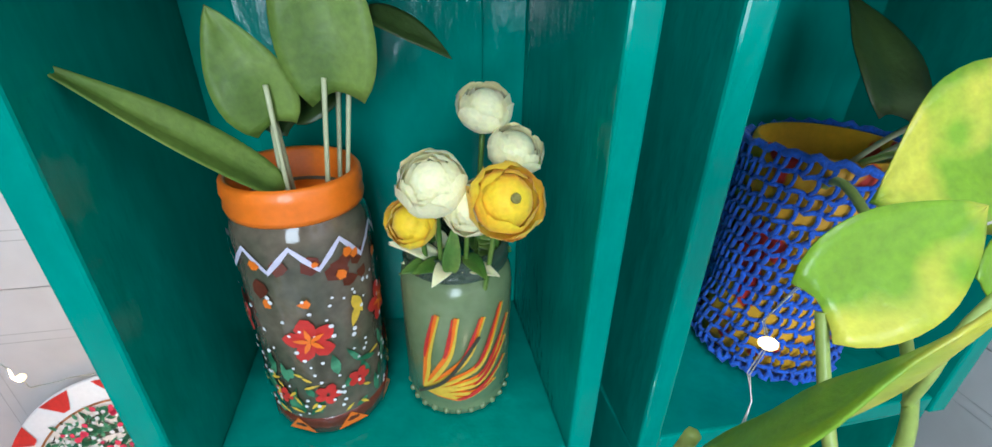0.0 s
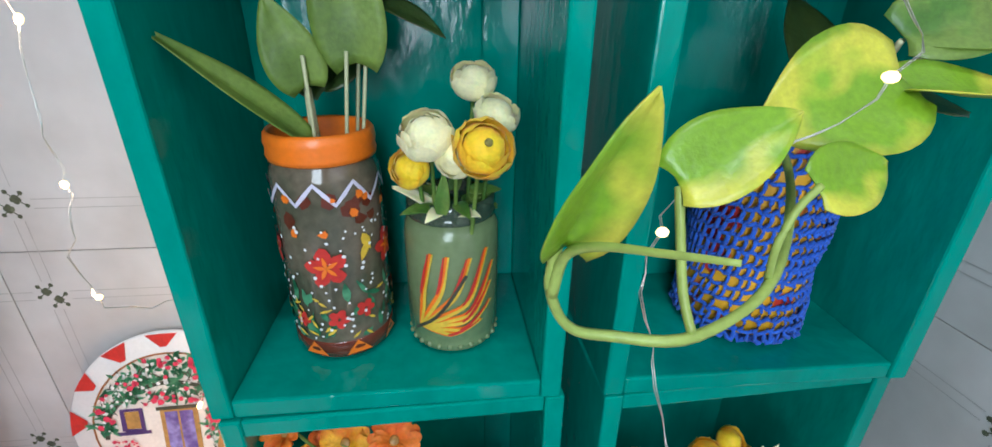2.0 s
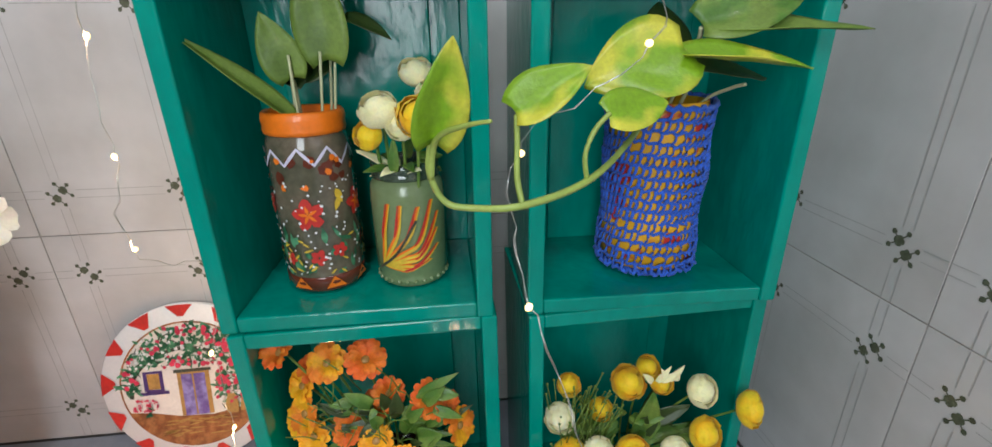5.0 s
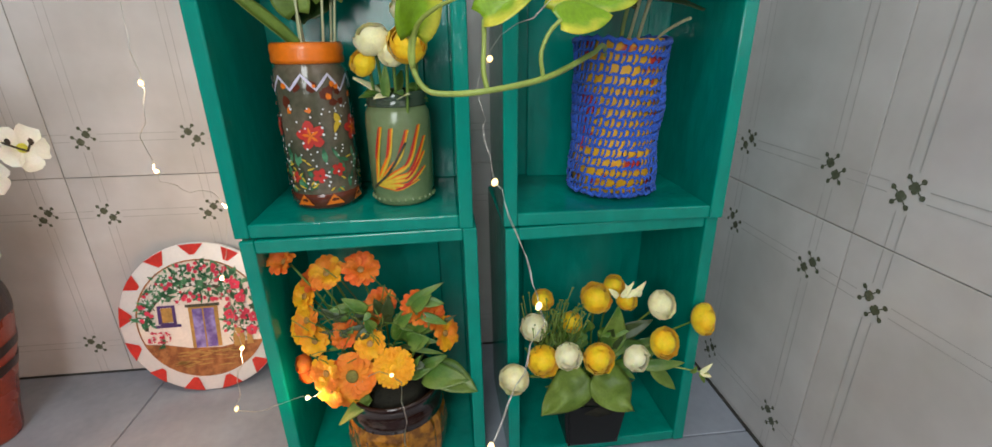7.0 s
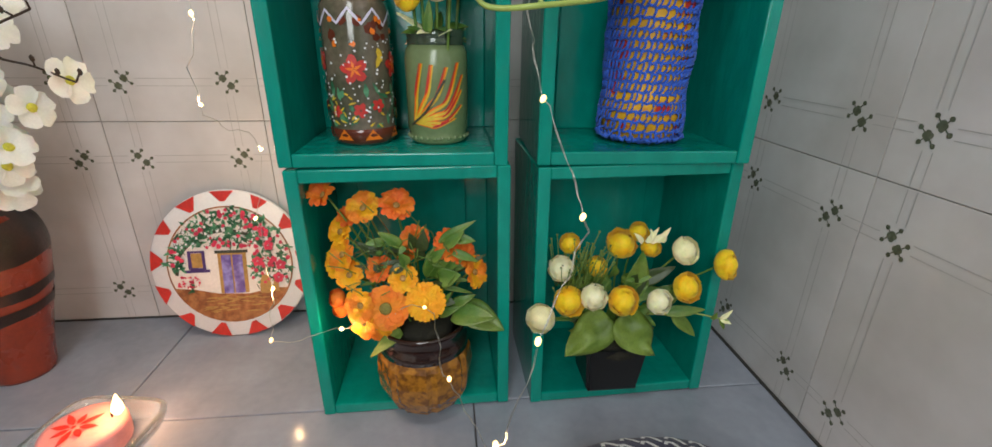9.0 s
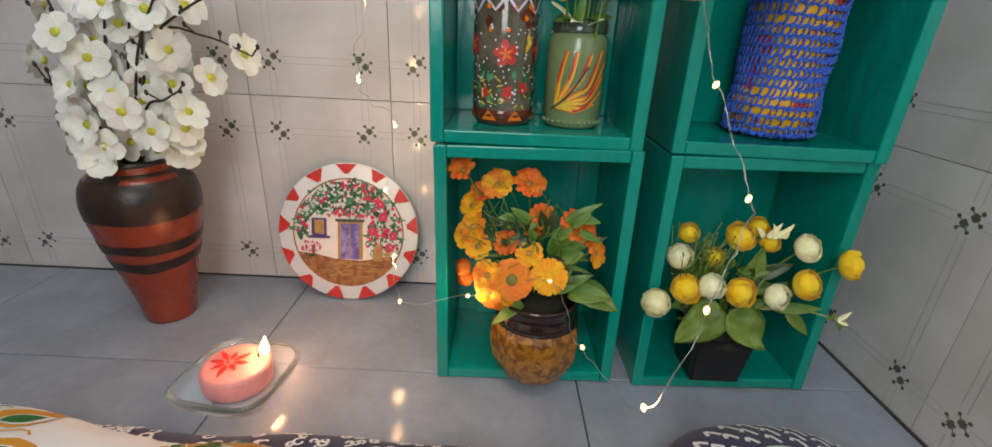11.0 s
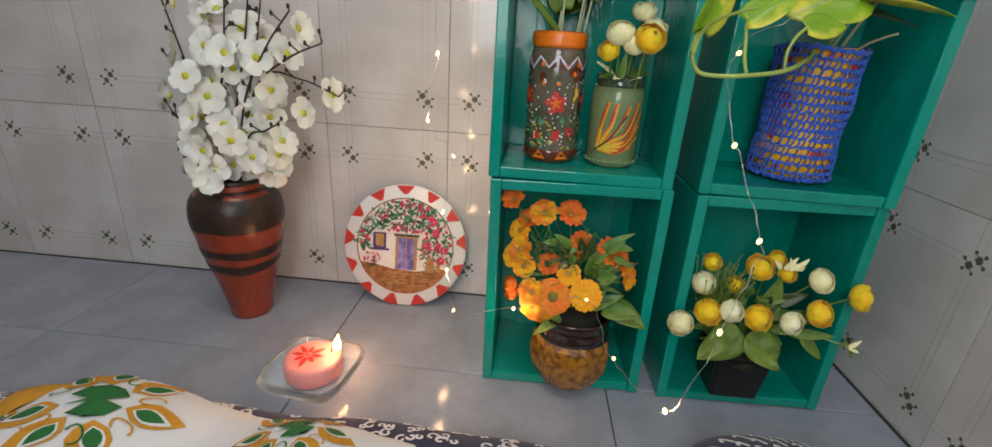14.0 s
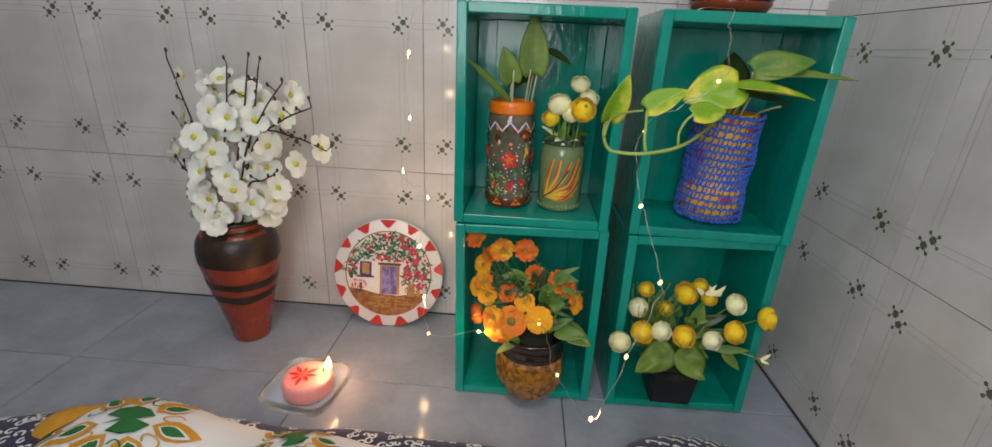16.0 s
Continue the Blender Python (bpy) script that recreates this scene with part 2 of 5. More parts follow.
def tube(bm, pts, r, sides=6, closed=False):
    """A round tube along the points; r is a radius or a function of 0..1."""
    n = len(pts)
    rings = []
    up = Vector((0.31, 0.17, 0.93))
    for i, p in enumerate(pts):
        a = pts[(i - 1) % n] if closed else pts[max(0, i - 1)]
        b = pts[(i + 1) % n] if closed else pts[min(n - 1, i + 1)]
        d = (b - a)
        d = d.normalized() if d.length > 1e-9 else Vector((0, 0, 1))
        x = d.cross(up)
        x = x.normalized() if x.length > 1e-5 else d.orthogonal().normalized()
        y = d.cross(x)
        rr = r(i / max(1, n - 1)) if callable(r) else r
        rings.append([bm.verts.new(p + (x * math.cos(2 * math.pi * k / sides) + y * math.sin(2 * math.pi * k / sides)) * rr) for k in range(sides)])
    last = n if closed else n - 1
    for i in range(last):
        p, q = rings[i], rings[(i + 1) % n]
        for k in range(sides):
            j = (k + 1) % sides
            bm.faces.new((p[k], p[j], q[j], q[k]))
    if not closed:
        bm.faces.new(list(reversed(rings[0])))
        bm.faces.new(rings[-1])
    return bm


def blob2(u, v, r, n=8, jitter=0.2, stretch=1.0, turn=0.0, rnd=random):
    c, s = math.cos(turn), math.sin(turn)
    out = []
    for i in range(n):
        a = 2 * math.pi * i / n
        k = r * (1 + rnd.uniform(-jitter, jitter))
        x, y = k * math.cos(a) * stretch, k * math.sin(a)
        out.append((u + x * c - y * s, v + x * s + y * c))
    return out


def petal2(u, v, length, width, turn, n=5):
    """A pointed oval that starts at (u, v)."""
    c, s = math.cos(turn), math.sin(turn)
    side = [(length * t, width / 2 * math.sin(math.pi * t ** 0.8)) for t in [i / n for i in range(n + 1)]]
    loop = side + [(x, -y) for x, y in reversed(side[1:-1])]
    return [(u + x * c - y * s, v + x * s + y * c) for x, y in loop]


def strip2(points, w):
    """Quads of a stroke of that width, tapered to its ends, as polygons."""
    out = []
    m = len(points)
    L = []
    for i, (x, y) in enumerate(points):
        a, b = points[max(0, i - 1)], points[min(m - 1, i + 1)]
        dx, dy = b[0] - a[0], b[1] - a[1]
        k = math.hypot(dx, dy) or 1
        ww = w(i / (m - 1)) if callable(w) else w
        L.append(((x - dy / k * ww / 2, y + dx / k * ww / 2), (x + dy / k * ww / 2, y - dx / k * ww / 2)))
    for p, q in zip(L, L[1:]):
        out.append([p[0], p[1], q[1], q[0]])
    return out


def paint(polys, place):
    """A thin layer of paint: polygons in the plane, put on a surface by place(u, v)."""
    bm = bmesh.new()
    for poly in polys:
        try:
            bm.faces.new([bm.verts.new(place(u, v)) for u, v in poly])
        except ValueError:
            pass
    return bm


def pieces(name, groups, place, material, parent, label=""):
    """Each group of polygons as a part of its own."""
    for g in groups:
        part(name, paint(g, place), material, parent, label)


def on_cylinder(r):
    """(arc length from the front, height) on a round wall that faces -y."""
    return lambda u, v: (r * math.sin(u / r), -r * math.cos(u / r), v)


# ---- the room ----
XR, YB, XL, YF, ZC = 0.4885, 0.478, -1.5, -0.86, 2.4


def slab(name, label, *b, material=PLASTER):
    ob = new(name, to_mesh(name, boxed(*b), material, False))
    return tagged(ob, label, "wall" if "wall" in name else name.split("_")[0], kind="structure")


floor = slab("floor", "grey glazed ceramic floor tiles with dark joints", XL - 0.1, XR + 0.1, YF - 0.1, YB + 0.1, -0.1, -0.003, material=FLOOR_GROUT)
wall_back = slab("wall_back", "white glazed wall tiles with small dark flower prints", XL - 0.1, XR + 0.1, YB + 0.004, YB + 0.12, -0.003, ZC, material=GROUT)
wall_right = slab("wall_right", "white glazed wall tiles with small dark flower prints", XR + 0.004, XR + 0.12, YF - 0.1, YB + 0.004, -0.003, ZC, material=GROUT)
slab("wall_left", "plain pale plastered wall", XL - 0.1, XL, YF, YB + 0.004, -0.003, ZC)
ceiling = slab("ceiling", "plain white ceiling", XL - 0.1, XR + 0.12, YF - 0.1, YB + 0.12, ZC, ZC + 0.1)
# unseen front wall, its opening made to hold the added fill lamp
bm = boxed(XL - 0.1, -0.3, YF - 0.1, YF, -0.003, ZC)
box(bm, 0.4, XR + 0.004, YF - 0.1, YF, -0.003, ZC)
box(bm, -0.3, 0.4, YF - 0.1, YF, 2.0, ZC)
tagged(new("wall_front", to_mesh("wall_front", bm, PLASTER, False)), "unseen pale plastered wall with an opening for the added lamp", "wall", kind="structure")


for name, b in (("trim_right", (XR - 0.0055, XR - 0.0022, YF, YB - 0.003, -0.002, 0.0022)), ("trim_back", (XL, XR - 0.006, YB - 0.0048, YB - 0.0022, -0.002, 0.0018))):
    tagged(new(name, to_mesh(name, boxed(*b), FLOOR_GROUT, False)), "dark dirty joint along the foot of the wall", "trim", kind="structure")


# ---- teal crates ----
def crate(label, H):
    """An open box on its end: four thick boards and a back of three upright boards. Origin at the front bottom left corner."""
    W, D, T = 0.209, 0.142, 0.0128
    e = thing("wooden_crate", Matrix(), label, "crate", "stacked teal crates")
    for name, b in (("side_board", (0, T, 0.001, D, 0, H)), ("side_board", (W - T, W, 0, D, 0, H)),
                    ("bottom_board", (T, W - T, 0.0015, D, 0, T)), ("top_board", (T, W - T, 0.0015, D, H - T, H))):
        bm = boxed(*b, bevel=0.0016)
        part(name, bm, TEAL, e, smooth=False)
    for x0, x1, y in ((T, T + 0.034, D - 0.0095), (T + 0.027, W - T - 0.027, D - 0.0168), (W - T - 0.034, W - T, D - 0.0095)):
        part("back_board", boxed(x0, x1, y, y + 0.007, T, H - T, bevel=0.0012), TEAL, e, smooth=False)
    return e


YC = 0.2537
c0 = crate("teal painted wooden crate standing on end on the floor", 0.2842)
c0.matrix_basis = pose(-0.0445, YC - 0.002, 0.0, 0, -0.7, 0.3)
c1 = copy_thing(c0, pose(0.1905, YC - 0.003, 0.0, 0, -0.7, 1.2))
c2 = crate("teal painted wooden crate stacked on another crate", 0.2755)
c2.matrix_basis = pose(-0.0510, YC - 0.0005, 0.2862, 0, 0, 0.0)
c3 = copy_thing(c2, pose(0.1855, YC - 0.0035, 0.2862, 0, 0, -1.0))
ZU = 0.2862 + 0.0130   # floor inside the upper crates
ZL = 0.0130            # floor inside the lower crates


# ---- leaves and flowers ----
def leaf_mesh(name, length, width, material, cup=0.25, bend=0.2, heart=0.25, wave=0.05, seed=0, thick=0.0005):
    """A leaf along +x with its face to +z: a notched base, a pointed tip, a fold along the midrib."""
    bm = bmesh.new()
    nu, nv = 14, 8
    grid = []
    for i in range(nu + 1):
        t = i / nu
        w = width / 2 * (math.sin(math.pi * min(1, t * 0.93 + 0.07) ** 0.72) ** 0.8) * (1 - 0.15 * t) if t < 1 else 0
        row = []
        for j in range(nv + 1):
            s = 2 * j / nv - 1
            x = length * t - heart * length * 0.28 * abs(s) ** 1.6 * max(0, 1 - t * 2.2)
            y = s * w
            z = cup * abs(y) * 0.8 - bend * length * t * t + wave * width * noise.noise((t * 3 + seed, s * 1.5, seed))
            row.append(bm.verts.new((x, y, z)))
        grid.append(row)
    for a, b in zip(grid, grid[1:]):
        for j in range(nv):
            bm.faces.new((a[j], a[j + 1], b[j + 1], b[j]))
    bmesh.ops.remove_doubles(bm, verts=bm.verts, dist=1e-6)
    top = bm.faces[:]
    bmesh.ops.recalc_face_normals(bm, faces=top)
    r = bmesh.ops.solidify(bm, geom=top, thickness=thick)
    return to_mesh(name, bm, material)


def along(base, tip, face):
    """The pose of a leaf from base towards tip, its face turned to the vector face."""
    b = Vector(base)
    x = (Vector(tip) - b).normalized()
    z = Vector(face)
    z = (z - x * z.dot(x)).normalized()
    y = z.cross(x)
    return Matrix.Translation(b) @ Matrix((x, y, z)).transposed().to_4x4()


def leaf(parent, base, tip, width, material, face=(0, -0.8, 0.6), name="leaf", label="", seed=0, **k):
    n = (Vector(tip) - Vector(base)).length
    return part(name, leaf_mesh(name, n, width, material, seed=seed, **k), None, parent, label, at=along(base, tip, face))


def ruffle_mesh(name, r, material, layers=5, seed=0, open_=0.5):
    """A full ranunculus head, facing +z: shells of overlapping petals, the outer ones opening wider."""
    rnd = random.Random(seed)
    bm = bmesh.new()
    bmesh.ops.create_uvsphere(bm, u_segments=14, v_segments=9, radius=r * 0.66, matrix=Matrix.Translation((0, 0, 0.12 * r)) @ Matrix.Diagonal((1, 1, 0.86, 1)))
    for l in range(layers):
        k = (l + 1) / layers
        count = 4 + l
        shell = r * (0.46 + 0.54 * k)
        for i in range(count):
            a0 = 2 * math.pi * (i + 0.5 * (l % 2)) / count + rnd.uniform(-0.2, 0.2)
            half = math.pi / count * 1.6
            end = math.radians(8 + (30 + 40 * open_) * k * rnd.uniform(0.75, 1.2))
            curl = rnd.uniform(0.02, 0.13) * k
            nu, nv = 6, 5
            grid = []
            for u in range(nu + 1):
                t = u / nu
                row = []
                for v in range(nv + 1):
                    q = 2 * v / nv - 1
                    th = math.radians(150) + (end + 0.2 * q * q + 0.12 * noise.noise((a0 * 7 + q * 2, seed, l)) - math.radians(150)) * t
                    a = a0 + q * half * (0.55 + 0.45 * math.sin(math.pi * (0.1 + 0.75 * t)))
                    rad = shell * (1 + curl * t ** 4 + 0.12 * t * noise.noise((a * 2.6, t * 3, seed + l)))
                    row.append(bm.verts.new((rad * math.sin(th) * math.cos(a), rad * math.sin(th) * math.sin(a), rad * math.cos(th) * 0.74 + 0.1 * r * (1 - k))))
                grid.append(row)
            for p, q in zip(grid, grid[1:]):
                for v in range(nv):
                    bm.faces.new((p[v], p[v + 1], q[v + 1], q[v]))
    return to_mesh(name, bm, material)


def daisy_mesh(name, r, material, count=13, layers=2, seed=0, cup=0.25, wide=1.25):
    """An open head with a ring or two of long petals, facing +z."""
    rnd = random.Random(seed)
    bm = bmesh.new()
    for l in range(layers):
        rl = r * (1 - 0.2 * l)
        for i in range(count):
            a = 2 * math.pi * (i + 0.5 * l) / count + rnd.uniform(-0.08, 0.08)
            w = math.pi * rl / count * wide
            tilt = cup * rnd.uniform(0.6, 1.5) + 0.15 * l
            c, s = math.cos(a), math.sin(a)
            grid = []
            nu, nv = 5, 3
            for u in range(nu + 1):
                t = u / nu
                row = []
                for v in range(nv + 1):
                    q = 2 * v / nv - 1
                    x = rl * (0.12 + 0.88 * t) - rl * 0.06 * q * q * t
                    y = q * w * math.sin(math.pi * (0.15 + 0.72 * t)) ** 0.7 * (0.4 + 0.6 * t)
                    z = rl * tilt * math.sin(t * 1.8) * 0.6 + abs(q) * w * 0.18 + 0.0006 * l - rl * 0.12 * t * t * rnd.uniform(0, 1.4)
                    row.append(bm.verts.new((x * c - y * s, x * s + y * c, z)))
                grid.append(row)
            for p, q in zip(grid, grid[1:]):
                for v in range(nv):
                    bm.faces.new((p[v], p[v + 1], q[v + 1], q[v]))
    return to_mesh(name, bm, material)


def button_mesh(name, r, material, h=0.5):
    bm = bmesh.new()
    lathe(bm, [(0, -0.1 * r), (r * 0.9, 0), (r, r * h * 0.4), (r * 0.75, r * h * 0.85), (0, r * h)], 14, wob=0.12)
    return to_mesh(name, bm, material)


def facing(at, direction, spin=0.0):
    z = Vector(direction).normalized()
    return Matrix.Translation(at) @ z.to_track_quat("Z", "Y").to_matrix().to_4x4() @ pose(0, 0, 0, 0, 0, spin)


def head(parent, name, at, direction, petals, centre=None, spin=0.0, label="", lift=0.0):
    f = part(name, petals, None, parent, label, at=facing(at, direction, spin))
    if centre:
        part("flower_centre", centre, None, f, at=pose(0, 0, lift))
    return f


def stem(parent, pts, r, material, name="stem"):
    return part(name, tube(bmesh.new(), spline(pts, 6), r, 6), material, parent)


# ---- tall painted jar with a cutting of leaves ----
def painted_jar():
    e = thing("painted_jar", pose(0.0185, 0.3145, ZU), "tall painted jar with orange rim holding leafy green cuttings", "jar")
    r = 0.0315
    bm = bmesh.new()
    lathe(bm, [(0, 0), (0.026, 0), (0.0295, 0.003), (r, 0.010), (r, 0.119), (0.0309, 0.1245), (0.0290, 0.1285), (0.0282, 0.131), (0.0262, 0.131),
               (0.026, 0.118), (0.0285, 0.100), (0.0285, 0.012), (0, 0.008)], 48)
    part("jar_body", bm, JAR_DARK, e)
    bm = bmesh.new()
    lathe(bm, [(0.0282, 0.1295), (0.0306, 0.1305), (0.0313, 0.1335), (0.0306, 0.137), (0.0313, 0.1405), (0.0306, 0.145), (0.029, 0.147), (0.0272, 0.1455), (0.0268, 0.119)], 48, wob=0.012)
    part("rim", bm, ORANGE_PAINT, e, "painted orange rim")
    bm = bmesh.new()
    lathe(bm, [(0.0262, 0.0006), (0.0299, 0.003), (r + 0.0005, 0.010), (r + 0.0005, 0.0155), (r + 0.0001, 0.016)], 48)
    part("base_band", bm, JAR_BROWN, e, "dark red-brown base band")
    cyl, cyl2 = on_cylinder(r + 0.0009), on_cylinder(r + 0.0015)
    half = math.pi * r
    rnd = random.Random(4)
    tri = [[(u - 0.0085, 0.002), (u + 0.0085, 0.002), (u + rnd.uniform(-.001, .001), 0.0135)] for u in [(-half + i * 2 * half / 7) for i in range(7)]]
    pieces("painted_triangle", [[[(a, 0.004 + b * 0.9) for a, b in t]] for t in tri], cyl, ORANGE_PAINT, e, "orange painted triangle")
    zig = [((-half + i * 2 * half / 18), 0.1145 + (0.0062 if i % 2 else -0.0062) + rnd.uniform(-.001, .001)) for i in range(19)]
    zz = []
    for a, b in zip(zig, zig[1:]):
        zz.append((a[0], a[1]))
        zz.append(((a[0] + b[0]) / 2, (a[1] + b[1]) / 2))
    zz.append(zig[-1])
    part("painted_zigzag", paint(strip2(zz, 0.0026), on_cylinder(r + 0.0012)), LILAC, e, "white painted zigzag line")
    tagged(part("painted_speckle", paint([blob2(rnd.uniform(-half, half), rnd.uniform(0.096, 0.113), rnd.uniform(0.003, 0.006), 7, 0.3, rnd=rnd) for _ in range(26)], cyl), JAR_BROWN, e), kind="stuff")
    tagged(part("painted_speckle", paint([blob2(rnd.uniform(-half, half), rnd.uniform(0.092, 0.113), rnd.uniform(0.0015, 0.003), 6, 0.3, rnd=rnd) for _ in range(22)], cyl2), ORANGE_PAINT, e), kind="stuff")
    flowers, hearts = [], []
    for u0, v0, k in ((0.001, 0.0705, 1.0), (0.044, 0.074, 0.9), (-0.04, 0.078, 0.9), (0.085, 0.07, 1.0)):
        for i in range(5):
            a = 0.5 + i * 2 * math.pi / 5
            flowers.append(blob2(u0 + 0.0072 * k * math.cos(a), v0 + 0.0072 * k * math.sin(a), 0.0046 * k, 9, 0.12, 1.3, a, rnd))
            hearts.append(petal2(u0, v0, 0.008 * k, 0.0026 * k, a))
    for u0, v0, k in ((0.004, 0.034, 0.55), (0.021, 0.038, 0.5), (-0.02, 0.033, 0.45), (-0.05, 0.035, .5), (0.06, 0.036, .5)):
        for i in range(5):
            a = 1.1 + i * 2 * math.pi / 5
            flowers.append(blob2(u0 + 0.0072 * k * math.cos(a), v0 + 0.0072 * k * math.sin(a), 0.0046 * k, 8, 0.12, 1.3, a, rnd))
    pieces("painted_flower", [flowers[k:k + 5] for k in range(0, len(flowers), 5)], cyl2, RED, e, "red painted flower")
    pieces("painted_heart", [hearts[k:k + 5] for k in range(0, len(hearts), 5)], on_cylinder(r + 0.0020), ORANGE_PAINT, e)
    dots = [blob2(rnd.uniform(-half, half), rnd.uniform(0.02, 0.098), rnd.uniform(0.0007, 0.0013), 7, 0.15, rnd=rnd) for _ in range(190)]
    tagged(part("painted_dots", paint(dots, on_cylinder(r + 0.0018)), WHITE, e, "white painted dots"), kind="stuff")
    leaves, tips = [], []
    for _ in range(60):
        leaves.append(petal2(rnd.uniform(-half, half), rnd.uniform(0.018, 0.05), rnd.uniform(0.008, 0.016), rnd.uniform(0.003, 0.0055), rnd.uniform(0.3, 2.8)))
    for _ in range(46):
        tips.append(petal2(rnd.uniform(-half, half), rnd.uniform(0.018, 0.052), rnd.uniform(0.005, 0.009), 0.0018, rnd.uniform(0, 6.3)))
    tagged(part("painted_leaves", paint(leaves, cyl), PAINT_GREEN, e, "dark green painted leaves"), kind="stuff")
    tagged(part("painted_leaf_tips", paint(tips, on_cylinder(r + 0.0016)), PAINT_YELLOW, e), kind="stuff")
    pieces("painted_crescent", [[petal2(0.024, 0.089, 0.013, 0.006, -1.2)], [petal2(0.027, 0.083, 0.013, 0.005, -2.0)], [petal2(-0.06, 0.085, 0.012, 0.005, -1.4)]], on_cylinder(r + 0.0017), PAINT_YELLOW, e)
    # cuttings
    for a, b in (((-0.006, -0.004, 0.05), (-0.002, -0.008, 0.176)), ((-0.001, -0.006, 0.05), (0.0, -0.014, 0.186)), ((0.002, 0.004, 0.05), (-0.002, -0.002, 0.168)),
                 ((0.006, -0.004, 0.05), (0.022, -0.012, 0.188)), ((0.012, 0.004, 0.05), (0.031, -0.006, 0.186)), ((0.010, 0.006, 0.05), (0.026, 0.004, 0.19))):
        mid = [(a[i] + b[i]) / 2 for i in range(3)]
        stem(e, [a, (mid[0], mid[1], mid[2]), b], 0.0011, PALE_STEM)
    leaf(e, (-0.002, -0.014, 0.140), (-0.062, -0.040, 0.203), 0.021, OLIVE_LEAF, (0.5, -0.45, 0.75), seed=1, heart=0, bend=0.03, cup=0.5)
    leaf(e, (-0.001, -0.010, 0.170), (-0.014, -0.018, 0.214), 0.032, OLIVE_LEAF, (0.1, -0.85, 0.3), seed=2, bend=0.1)
    leaf(e, (0.026, -0.010, 0.182), (0.022, -0.018, 0.255), 0.040, OLIVE_LEAF, (0.0, -0.9, 0.25), seed=3, bend=0.12)
    leaf(e, (0.040, -0.002, 0.212), (0.074, -0.018, 0.202), 0.016, DARK_LEAF, (0.1, -0.5, 0.8), seed=4, heart=0)
    leaf(e, (0.004, 0.006, 0.170), (0.030, 0.012, 0.190), 0.024, DARK_LEAF, (0.0, -0.7, 0.6), seed=5)
    leaf(e, (0.004, 0.004, 0.165), (-0.020, 0.016, 0.188), 0.024, DARK_LEAF, (0.0, -0.7, 0.6), seed=6)
    return e


painted_jar()


